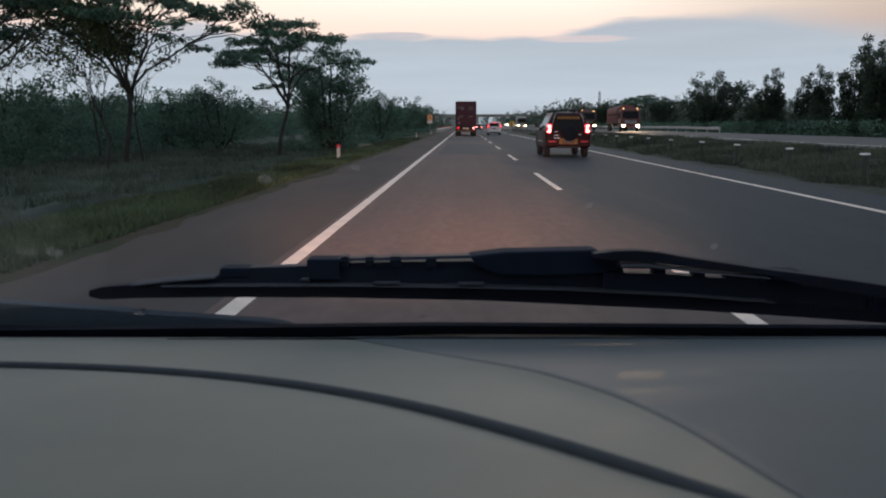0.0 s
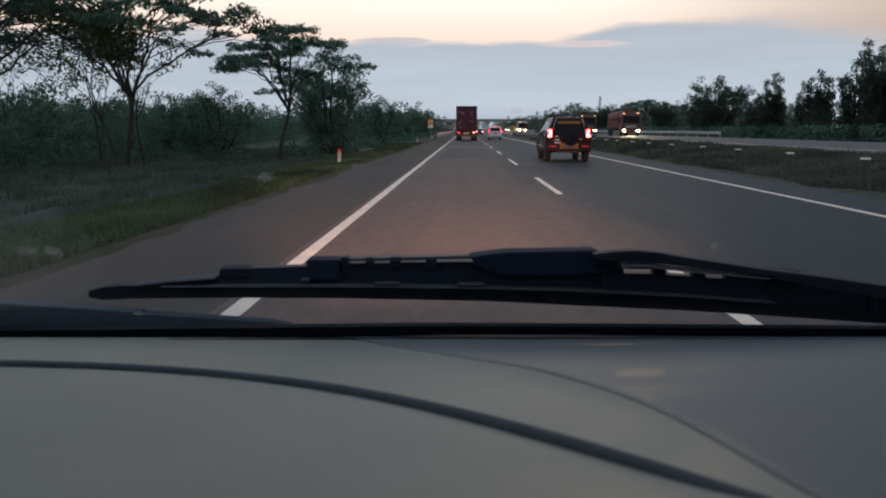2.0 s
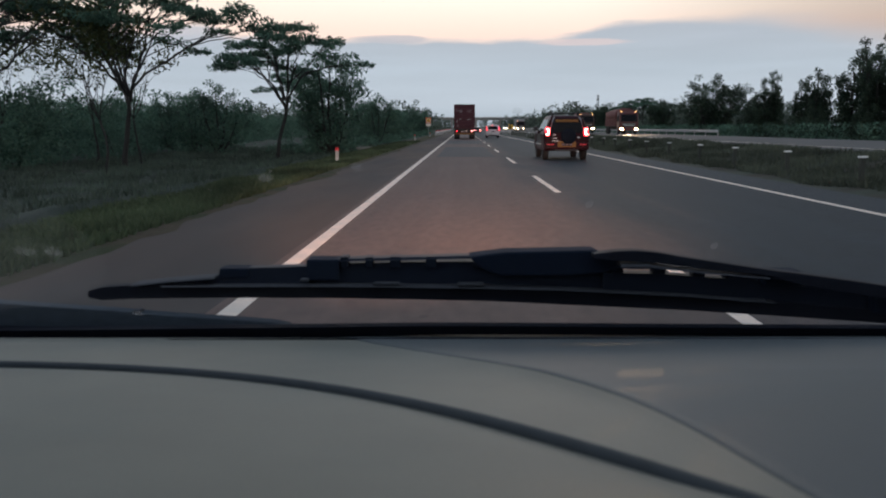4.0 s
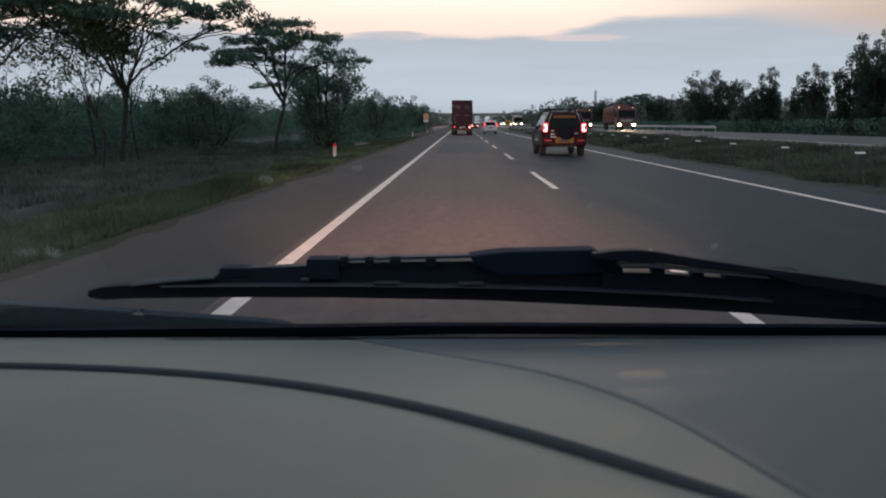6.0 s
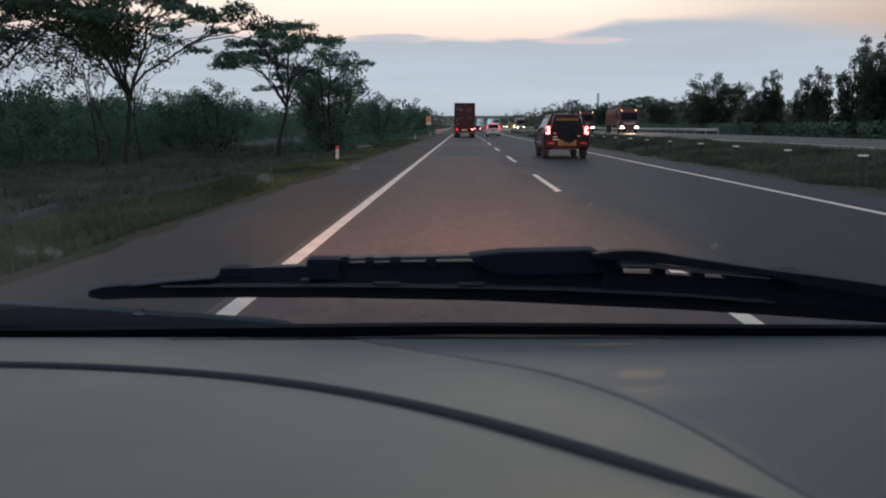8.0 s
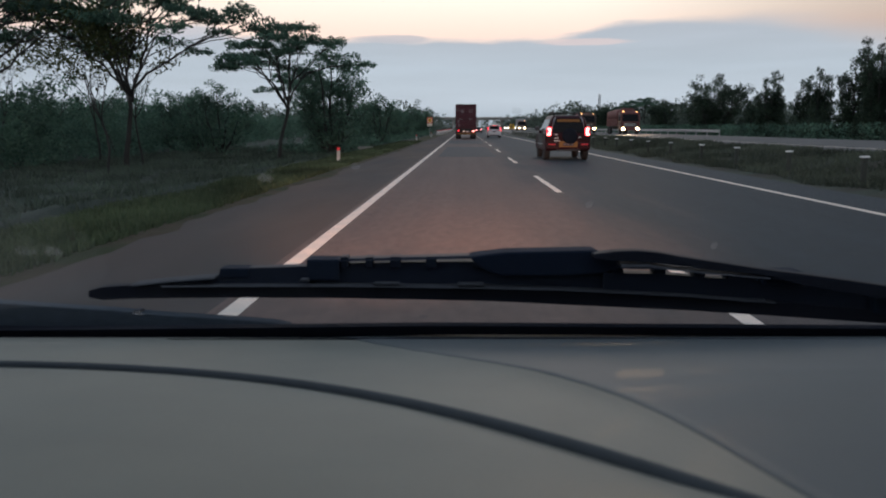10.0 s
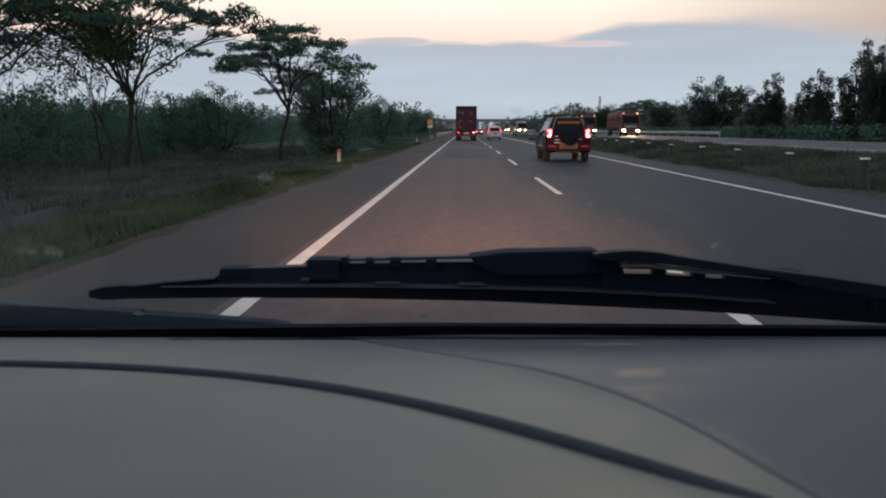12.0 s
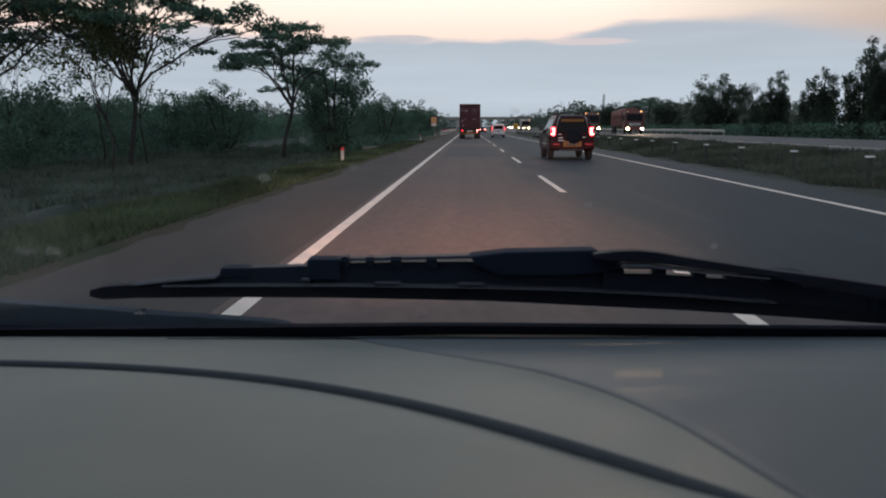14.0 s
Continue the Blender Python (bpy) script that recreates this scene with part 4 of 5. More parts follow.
def container_truck(m):
    e = thing("container_truck", "lorry carrying a weathered maroon steel container, tail lamps lit", "truck", m)
    L, W, z0, z1 = 12.2, 2.44, 1.22, 4.02
    box = part("container", Geo().box(-W / 2 + 0.03, W / 2 - 0.03, 0.06, L, z0, z1 - 0.02), BOX_RED, e, "maroon corrugated container")
    g = Geo()
    for s in (-1, 1):
        n = 40
        pts = []
        for k in range(n):
            y = 0.15 + (L - 0.3) * k / n
            d = (L - 0.3) / n
            pts += [(y, 0.0), (y + d * 0.3, 0.0), (y + d * 0.45, 0.03), (y + d * 0.85, 0.03)]
        g.loft([[(s * (W / 2 - 0.03 + o), y, z0 + 0.12) for y, o in pts], [(s * (W / 2 - 0.03 + o), y, z1 - 0.12) for y, o in pts]], caps=False, closed=False)
    part("corrugation", g, BOX_RED, box)
    part("end_frame", Geo().box(-W / 2, -W / 2 + 0.10, 0.0, 0.14, z0, z1, 0.01).box(W / 2 - 0.10, W / 2, 0.0, 0.14, z0, z1, 0.01)
         .box(-W / 2 + 0.1, W / 2 - 0.1, 0.0, 0.14, z0, z0 + 0.12, 0.01).box(-W / 2 + 0.1, W / 2 - 0.1, 0.0, 0.14, z1 - 0.12, z1, 0.01), BOX_RED, box)
    for s in (-1, 1):
        a, b = sorted((s * 0.012, s * (W / 2 - 0.105)))
        dg = Geo()
        n = 7
        zs = [z0 + 0.13 + (z1 - z0 - 0.26) * k / n for k in range(n + 1)]
        prof = []
        for za, zb in zip(zs, zs[1:]):
            h = zb - za
            prof += [(0.045, za), (0.045, za + h * 0.55), (0.022, za + h * 0.65), (0.022, za + h * 0.92)]
        prof += [(0.045, zs[-1]), (0.09, zs[-1]), (0.09, zs[0])]
        dg.prism(prof, a, b)
        door = part("door", dg, BOX_RED, box)
        for q in (0.28, 0.72):
            x = a + (b - a) * q
            part("lock_rod", Geo().tube([(x, 0.018, z0 + 0.05), (x, 0.018, z1 - 0.05)], 0.017, 8), BOX_RED, door)
        part("lock_handle", Geo().box((a + b) / 2 - 0.22, (a + b) / 2 + 0.22, -0.005, 0.02, z0 + 1.05, z0 + 1.09, 0.004), GALV, door)
    # faded stencilled marks as bars and plates
    for x, z, w, h in ((-0.78, 3.28, 0.50, 0.10), (-0.92, 3.48, 0.14, 0.10), (-0.40, 3.22, 0.32, 0.36), (-0.88, 2.05, 0.20, 0.30), (-0.80, 1.55, 0.20, 0.26), (0.55, 3.35, 0.62, 0.07), (0.55, 3.2, 0.5, 0.05), (0.6, 3.05, 0.55, 0.05), (0.6, 2.3, 0.4, 0.05)):
        part("stencil_bar", Geo().box(x - w / 2, x + w / 2, 0.008, 0.02, z - h / 2, z + h / 2), MARK, box)
    part("chassis", Geo().box(-0.50, -0.36, 0.2, L + 1.2, 0.85, 1.2).box(0.36, 0.50, 0.2, L + 1.2, 0.85, 1.2).box(-1.15, 1.15, 0.12, 0.26, 1.0, 1.2, 0.01).box(-0.5, 0.5, 2.0, 2.2, 0.9, 1.1), STEEL_DARK, e)
    part("rear_bumper", Geo().box(-1.10, 1.10, 0.02, 0.12, 0.58, 0.70, 0.015), DULL_AMBER, e, "dull yellow rear under-run bar")
    for s in (-1, 1):
        part("bumper_hanger", Geo().box(s * 0.6 - 0.05, s * 0.6 + 0.05, 0.06, 0.20, 0.66, 1.02), STEEL_DARK, e)
        part("tail_lamp", Geo().box(s * 0.88 - 0.08, s * 0.88 + 0.08, 0.02, 0.10, 0.88, 1.00, 0.02), TAIL_HOT if s > 0 else TAIL, e)
        part("mudflap", Geo().box(s * 0.92 - 0.30, s * 0.92 + 0.30, 0.42, 0.45, 0.25, 0.95), TRIM, e)
        for y in (1.05, 2.35, L - 2.6):
            for q in (0.60, 0.92):
                x = s * q - (0.0 if s > 0 else 0.28)
                wheel(e, x, y, 0.51, 0.51, 0.28)
    part("plate_board", Geo().box(-0.3, 0.3, 0.08, 0.12, 0.80, 0.98, 0.01), CHROME, e)
    tail_bars(e, 0, 0.08, 0.89, 0.46, 0.13)
    cab = part("cab", Geo().prism([(L + 0.3, 0.6), (L + 0.3, 3.0), (L + 1.9, 2.9), (L + 2.25, 1.7), (L + 2.3, 0.6)], -1.2, 1.2), TRUCK_RED, e, bevel=0.06)
    pane("windscreen", e, [(-1.05, L + 2.24, 1.8), (1.05, L + 2.24, 1.8), (1.0, L + 1.95, 2.75), (-1.0, L + 1.95, 2.75)], out=(0, 1, 0.3))
    part("cab_bumper", Geo().box(-1.2, 1.2, L + 2.2, L + 2.45, 0.4, 0.8, 0.04), STEEL_DARK, e)
    for s in (-1, 1):
        wheel(e, s * 0.92 - (0.0 if s > 0 else 0.28), L + 1.3, 0.51, 0.51, 0.28)
    return e


def oncoming_truck(m, cab_paint, load_paint, load_top, length, label, hot=(True, True)):
    """A cab-over lorry, its front at y = 0, facing back along the road."""
    e = thing("lorry", label, "truck", m, "oncoming lorries")
    cab = part("cab", Geo().prism([(0.0, 0.55), (0.02, 1.45), (0.30, 2.55), (0.5, 2.72), (1.75, 2.75), (1.8, 0.6)], -1.15, 1.15), cab_paint, e, bevel=0.06)
    pane("windscreen", cab, [(-1.0, 0.05, 1.55), (1.0, 0.05, 1.55), (0.94, 0.27, 2.42), (-0.94, 0.27, 2.42)], out=(0, -1, 0.25))
    part("grille", Geo().box(-0.75, 0.75, -0.03, 0.02, 0.95, 1.35, 0.01), TRIM, cab)
    for z in (1.03, 1.15, 1.27):
        part("grille_bar", Geo().box(-0.72, 0.72, -0.05, -0.03, z - 0.02, z + 0.02), CHROME, cab)
    part("bumper", Geo().box(-1.17, 1.17, -0.12, 0.12, 0.45, 0.85, 0.04), load_paint, e)
    for s, lit in zip((-1, 1), hot):
        part("headlamp", Geo().box(s * 0.86 - 0.17, s * 0.86 + 0.17, -0.15, -0.08, 0.56, 0.76, 0.03), HEAD if lit else HEAD_WHITE, e, "lit warm headlamp")
        part("marker_lamp", Geo().box(s * 0.85 - 0.05, s * 0.85 + 0.05, 0.42, 0.5, 2.71, 2.77, 0.01), AMBER, cab)
        part("mirror", Geo().box(s * 1.32 - 0.09, s * 1.32 + 0.09, 0.1, 0.2, 1.7, 2.2, 0.03), TRIM, cab)
        part("mirror_stay", Geo().tube([(s * 1.1, 0.2, 2.25), (s * 1.3, 0.15, 2.15)], 0.02, 6), TRIM, cab)
        part("door", Geo().box(s * 1.155 - 0.012, s * 1.155 + 0.012, 0.45, 1.55, 0.9, 2.4, 0.01), cab_paint, cab)
        pane("side_window", cab, [(s * 1.168, 0.55, 1.6), (s * 1.168, 1.45, 1.6), (s * 1.168, 1.45, 2.3), (s * 1.168, 0.62, 2.3)], out=(s, 0, 0))
        for y in (0.95, length - 1.9, length - 0.8):
            wheel(e, s * 0.88 - (0.0 if s > 0 else 0.26), y, 0.48, 0.48, 0.26)
    part("chassis", Geo().box(-0.45, 0.45, 1.0, length, 0.6, 0.95), STEEL_DARK, e)
    bed = part("load_body", Geo().box(-1.2, 1.2, 2.0, length, 0.98, 1.9 if load_top < 3 else load_top, 0.03), load_paint, e)
    for k in range(int((length - 2) / 0.6)):
        y = 2.2 + 0.6 * k
        part("body_rib", Geo().box(-1.23, 1.23, y - 0.03, y + 0.03, 1.0, (1.9 if load_top < 3 else load_top) - 0.05), load_paint, bed)
    if load_top < 3:
        rings = []
        rng = random.Random(int(length * 10))
        for k in range(9):
            y = 2.05 + (length - 2.1) * k / 8
            q = 0.25 * rng.random()
            rings.append([(-1.17, y, 1.88), (-1.15, y, load_top + 0.1 - q * 0.4), (-0.5, y, load_top + 0.5 - q), (0.5, y, load_top + 0.5 - q * 0.8), (1.15, y, load_top + 0.1 - q * 0.5), (1.17, y, 1.88)])
        part("tarpaulin", Geo().loft(rings), TARP, e, "faded red tarpaulin over the load", smooth=True)
    return e


white_mpv(pose(4.0, 99.0, 0))
off_road_car(pose(4.25, 30.6, 0), MAROON, "black off-road car with red brake lamps and amber trim", True, True)
off_road_car(pose(4.3, -19.0, 0), WHITE_CAR, "white off-road car with upright lit tail lamps", False, False)
container_truck(pose(0.20, 88.0, 0))
oncoming_truck(pose(20.3, 92.0, 0.52), TRUCK_RED, TARP, 2.75, 9.0, "red lorry with a tarpaulin load and lit headlamps", (True, False))
oncoming_truck(pose(17.6, 107.0, 0.52), TRUCK_BROWN, TRUCK_BROWN, 2.5, 8.0, "orange-brown lorry with lit headlamps")
oncoming_truck(pose(20.0, 152.0, 0.52), TRUCK_GREEN, BOX_GREY, 3.4, 9.5, "dark green box lorry with lit headlamps", (False, False))
oncoming_truck(pose(16.6, 215.0, 0.52), TRUCK_BROWN, BOX_GREY, 3.3, 9.0, "brown box lorry far off with lit headlamps")


for x, y in ((20.3, 91.7),):
    lamp = new("lorry_beam", bpy.data.lights.new("lorry_beam", "SPOT"))
    lamp.data.energy, lamp.data.color, lamp.data.shadow_soft_size = 5000, (1.0, 0.66, 0.36), 0.3
    lamp.data.spot_size, lamp.data.spot_blend = radians(60), 0.8
    lamp.matrix_world = look((x, y, 1.2), (x - 1.0, y - 22, 0.4))


def far_car(m, paint, facing):
    e = thing("saloon_car", "distant saloon car with its lamps lit", "car", m, "distant cars")
    W = 1.7
    out = [(0.0, 0.35), (0.0, 0.85), (0.35, 0.95), (0.9, 1.42), (2.3, 1.46), (3.1, 0.98), (4.2, 0.85), (4.3, 0.4), (4.2, 0.25), (0.1, 0.25)]
    body, half = car_shell(e, out, W, 0.95, 1.46, paint)
    pane("rear_window", e, [(-0.66, 0.40, 0.98), (0.66, 0.40, 0.98), (0.6, 0.84, 1.36), (-0.6, 0.84, 1.36)], out=(0, -0.6, 0.6))
    pane("windscreen", e, [(-0.68, 3.0, 1.03), (0.68, 3.0, 1.03), (0.6, 2.42, 1.38), (-0.6, 2.42, 1.38)], out=(0, 0.6, 0.6))
    for s in (-1, 1):
        part("tail_lamp", Geo().box(s * 0.66 - 0.16, s * 0.66 + 0.16, -0.03, 0.05, 0.66, 0.82, 0.02), TAIL_HOT, e)
        part("headlamp", Geo().box(s * 0.62 - 0.15, s * 0.62 + 0.15, 4.24, 4.34, 0.60, 0.74, 0.02), HEAD_WHITE, e)
        for y in (0.8, 3.4):
            wheel(e, s * 0.66 - (0.0 if s > 0 else 0.19), y, 0.3, 0.3, 0.19)
    return e


for x, y, z, paint, back in ((16.4, 250, 0.52, WHITE_CAR, 180), (20.0, 268, 0.52, BLACK_CAR, 180), (16.8, 300, 0.52, WHITE_CAR, 180), (3.7, 190, 0.0, BLACK_CAR, 0), (3.9, 240, 0.0, WHITE_CAR, 0), (0.1, 260, 0.0, SILVER, 0), (-0.1, 330, 0.0, WHITE_CAR, 0), (20.2, 360, 0.52, WHITE_CAR, 180)):
    far_car(pose(x, y, z, 0, 0, back), paint, back)


# ---- roadside furniture ----
def delineator(m):
    """A flat white marker post with a red reflector cap."""
    e = thing("marker_post", "white roadside marker post with a red reflector cap", "marker post", m, "marker posts along the verge")
    part("post", Geo().loft([[(-w, -0.03, z), (w, -0.03, z), (w * 0.8, 0.04, z), (-w * 0.8, 0.04, z)] for z, w in ((-0.15, 0.065), (0.46, 0.065), (0.48, 0.065))]), POST_WHITE, e, bevel=0.006)
    part("reflector_cap", Geo().loft([[(-0.068, -0.035, z), (0.068, -0.035, z), (0.055, 0.045, z), (-0.055, 0.045, z)] for z in (0.48, 0.58, 0.595)]), RED_REFLECT, e, bevel=0.006)
    return e


first_post = delineator(pose(-4.92, 29.0, -0.04, 0, 1.5, 3))
for y, lean in ((80.0, -2), (116.0, 1), (150.0, 0)):
    copy_thing(first_post, pose(-5.1, y, -0.05, 0, lean, 2))


def median_post(m):
    e = thing("median_post", "weathered short median post with a white reflector top", "post", m, "posts along the median")
    part("post", Geo().box(-0.05, 0.05, -0.05, 0.05, -0.15, 0.66, 0.012), WOOD_POST, e)
    part("reflector", Geo().box(-0.09, 0.09, -0.07, 0.07, 0.66, 0.70, 0.010), WHITE_REFLECT, e)
    return e


rng_posts = random.Random(11)
p0 = median_post(pose(9.2, 9.3, -0.02, 0, 0, 4))
for k in range(1, 34):
    copy_thing(p0, pose(9.2 + rng_posts.uniform(-0.05, 0.05), 9.3 + 4.0 * k, -0.02, rng_posts.uniform(-2, 2), rng_posts.uniform(-2.5, 2.5), rng_posts.uniform(-8, 8)))


def guard_rail(x, y0, y1, base, face, label, reflect=None, spacing=4.0):
    """A W-beam rail on posts; face: the side (-1 or 1) that it turns to the traffic."""
    e = thing("guard_rail", label, "guard rail", pose(x, y0, base))
    prof = [(0.0, 0.45), (0.06, 0.49), (0.06, 0.54), (0.0, 0.58), (0.0, 0.62), (0.06, 0.66), (0.06, 0.71), (0.0, 0.75), (-0.006, 0.75), (0.05, 0.70), (0.05, 0.665), (-0.006, 0.62), (-0.006, 0.58), (0.05, 0.535), (0.05, 0.495), (-0.006, 0.45)]
    n = max(2, int((y1 - y0) / 12))
    part("rail", Geo().loft([[(face * o, (y1 - y0) * k / n, z) for o, z in prof] for k in range(n + 1)]), GALV, e, "galvanised corrugated rail")
    k = 0
    post = None
    while k * spacing < y1 - y0 and k < 40:
        m = pose(0, k * spacing + 0.1, 0)
        if post is None:
            post = part("post", Geo().box(-face * 0.10 - 0.05, -face * 0.10 + 0.05, -0.06, 0.06, -0.2, 0.74, 0.006).box(-0.05, 0.05, -0.04, 0.04, 0.5, 0.7), GALV, e)
            post.matrix_basis = m
            if reflect:
                ref = part("reflector", Geo().box(-0.06, 0.06, -0.08, -0.02, 0.76, 0.86, 0.008), reflect, e)
                ref.matrix_basis = m
        else:
            share(post, e, m)
            if reflect:
                share(ref, e, m)
        k += 1
    return e


guard_rail(9.2, 146, 520, 0.0, -1, "galvanised guard rail along the median", WHITE_REFLECT)
guard_rail(-4.6, 128, 300, -0.04, 1, "galvanised guard rail beside the shoulder", RED_REFLECT)
guard_rail(27.0, 80, 420, 0.35, -1, "galvanised guard rail beyond the oncoming lanes")


def chevron_sign(m):
    e = thing("chevron_sign", "yellow bend sign with a black arrow-like chevron", "road sign", m)
    part("pole", Geo().tube([(0, 0.04, -0.3), (0, 0.04, 1.7)], 0.035, 10), GALV, e, smooth=True)
    board = part("board", Geo().box(-0.40, 0.40, -0.012, 0.012, 1.05, 2.0, 0.01), AMBER_REFLECT, e)
    part("chevron", Geo().slab([(0.20, 1.90), (-0.04, 1.90), (-0.30, 1.525), (-0.04, 1.15), (0.20, 1.15), (-0.06, 1.525)], -0.020, -0.013), SIGN_BLACK, board)
    return e


first_chevron = chevron_sign(pose(9.3, 146.0, 0.0))
copy_thing(first_chevron, pose(9.5, 205.0, 0.0))


def no_stopping_sign(m):
    e = thing("no_stopping_sign", "red-orange no stopping sign with an S above a white plate", "road sign", m)
    part("pole", Geo().tube([(0, 0.05, -0.3), (0, 0.05, 3.0)], 0.04, 10), GALV, e, smooth=True)
    board = part("board", Geo().box(-0.42, 0.42, -0.012, 0.012, 2.10, 3.0, 0.02), ORANGE_REFLECT, e)

    def disc(r0, r1, y0, y1, n=36):
        g = Geo()
        for k in range(n):
            a, b = k * math.tau / n, (k + 1) * math.tau / n
            ring = []
            for q, r in ((a, r0), (a, r1), (b, r1), (b, r0)):
                ring.append((r * math.sin(q), 2.55 + r * math.cos(q)))
            g.loft([[(x, y0, z) for x, z in ring], [(x, y1, z) for x, z in ring]])
        return g

    part("disc", disc(0.001, 0.30, -0.018, -0.013), AMBER_REFLECT, board)
    part("ring", disc(0.30, 0.37, -0.020, -0.013), SIGN_WHITE, board)
    text = bpy.data.curves.new("letter", "FONT")
    text.body, text.size, text.extrude, text.align_x, text.align_y = "S", 0.52, 0.002, "CENTER", "CENTER"
    text.offset = 0.012
    text.materials.append(SIGN_BLACK)
    letter = new("letter", text)
    letter.parent = board
    letter.matrix_basis = pose(0, -0.024, 2.55, 90, 0, 0)
    part("slash", Geo().slab([(-0.235, 2.745), (-0.195, 2.785), (0.235, 2.355), (0.195, 2.315)], -0.032, -0.028), ORANGE_REFLECT, board)
    part("plate", Geo().box(-0.40, 0.40, -0.012, 0.012, 1.62, 2.05, 0.02), SIGN_WHITE, e)
    return e


no_stopping_sign(pose(-5.6, 122.0, -0.05))


def culvert(m):
    e = thing("culvert_headwall", "weathered concrete culvert headwall at the ditch", "culvert", m)
    part("wall", Geo().box(-1.5, -1.15, -0.15, 0.15, -0.9, 0.05, 0.03).box(1.15, 1.5, -0.15, 0.15, -0.9, 0.05, 0.03), CONCRETE, e)
    part("coping", Geo().box(-1.6, 1.6, -0.18, 0.18, 0.05, 0.22, 0.03), CONCRETE, e)
    part("drain_mouth", Geo().box(-1.15, 1.15, 0.02, 0.12, -0.9, 0.05), STEEL_DARK, e)
    return e


culvert(pose(-6.7, 58.0, -0.35, 0, 0, 12))


def stone(m, r, seed):
    b = bmesh.new()
    bmesh.ops.create_icosphere(b, subdivisions=2, radius=r)
    for p in b.verts:
        p.co *= 1 + 0.35 * noise.noise(p.co * (2.0 / r) + Vector((seed * 7.1, 0, 0)))
        p.co.z *= 0.65
    b.verts.index_update()
    g = Geo().add([p.co for p in b.verts], [[p.index for p in f.verts] for f in b.faces])
    b.free()
    ob = part("stone", g, ROCK)
    ob.matrix_basis = m
    return tagged(ob, "pale rough stone lying on the verge", "stone", "stones on the verge")


rng_s = random.Random(8)
for k in range(14):
    x, y = rng_s.uniform(-6.1, -4.3), rng_s.uniform(10, 60)
    stone(pose(x, y, lie(x, y) + 0.02, 0, 0, rng_s.uniform(0, 360)), rng_s.uniform(0.05, 0.14), k)


def overpass():
    e = thing("overpass", "grey concrete overpass crossing far ahead", "bridge", pose(0, 620, 0))
    part("deck", Geo().box(-150, 150, -5, 5, 7.6, 8.8, 0.1), CONCRETE, e)
    part("parapet", Geo().box(-150, 150, -5.1, -4.8, 8.8, 9.8), CONCRETE, e)
    part("parapet", Geo().box(-150, 150, 4.8, 5.1, 8.8, 9.8), CONCRETE, e)
    for x in (-36, -9, 10.8, 31, 56):
        part("pier", Geo().box(x - 0.7, x + 0.7, -3.5, 3.5, -1.5, 7.6, 0.1), CONCRETE, e)
    for s in (-1, 1):
        part("embankment", Geo().loft([[(s * 56, -7, 7.6), (s * 56, 7, 7.6), (s * 56, 7, 7.7), (s * 56, -7, 7.7)], [(s * 150, -20, -1.5), (s * 150, 20, -1.5), (s * 150, 7, 7.7), (s * 150, -7, 7.7)]]), GROUND, e)


overpass()


def mast(m):
    e = thing("lattice_mast", "slender steel lattice mast far beyond the road", "mast", m)
    for sx in (-1, 1):
        for sy in (-1, 1):
            part("leg", Geo().tube([(sx * 0.7, sy * 0.7, -1), (sx * 0.35, sy * 0.35, 22)], 0.12, 6), STEEL_DARK, e)
    g = Geo()
    for k in range(13):
        z, q = 1.65 * k + 0.5, 0.7 - 0.35 * (1.65 * k + 0.5) / 22
        for a, b in (((-q, -q), (q, -q)), ((q, -q), (q, q)), ((q, q), (-q, q)), ((-q, q), (-q, -q))):
            g.tube([(*a, z), (*b, z + 1.5)], 0.06, 4)
    part("bracing", g, STEEL_DARK, e)
    return e


mast(pose(75, 420, -2.5))


# ---- plants ----
def leaf_cards(rng, centres, radius, count, size, flat=0.65):
    """Many small leaf blades scattered round the centres."""
    c = np.repeat(np.asarray(centres, float), count, axis=0)
    n = len(c)
    off = rng.normal(size=(n, 3))
    off *= radius * 0.95 * rng.random((n, 1)) ** 0.45 / np.linalg.norm(off, axis=1, keepdims=True)
    off[:, 2] *= flat
    c = c + off
    u = rng.normal(size=(n, 3))
    u /= np.linalg.norm(u, axis=1, keepdims=True)
    w = np.cross(u, rng.normal(size=(n, 3)))
    w /= np.linalg.norm(w, axis=1, keepdims=True)
    s = (size * rng.uniform(0.6, 1.3, (n, 1)))
    quad = np.stack([c - u * s, c + w * s * 0.45, c + u * s, c - w * s * 0.45], axis=1).reshape(-1, 3)
    return quad.tolist(), [(4 * k, 4 * k + 1, 4 * k + 2, 4 * k + 3) for k in range(n)]


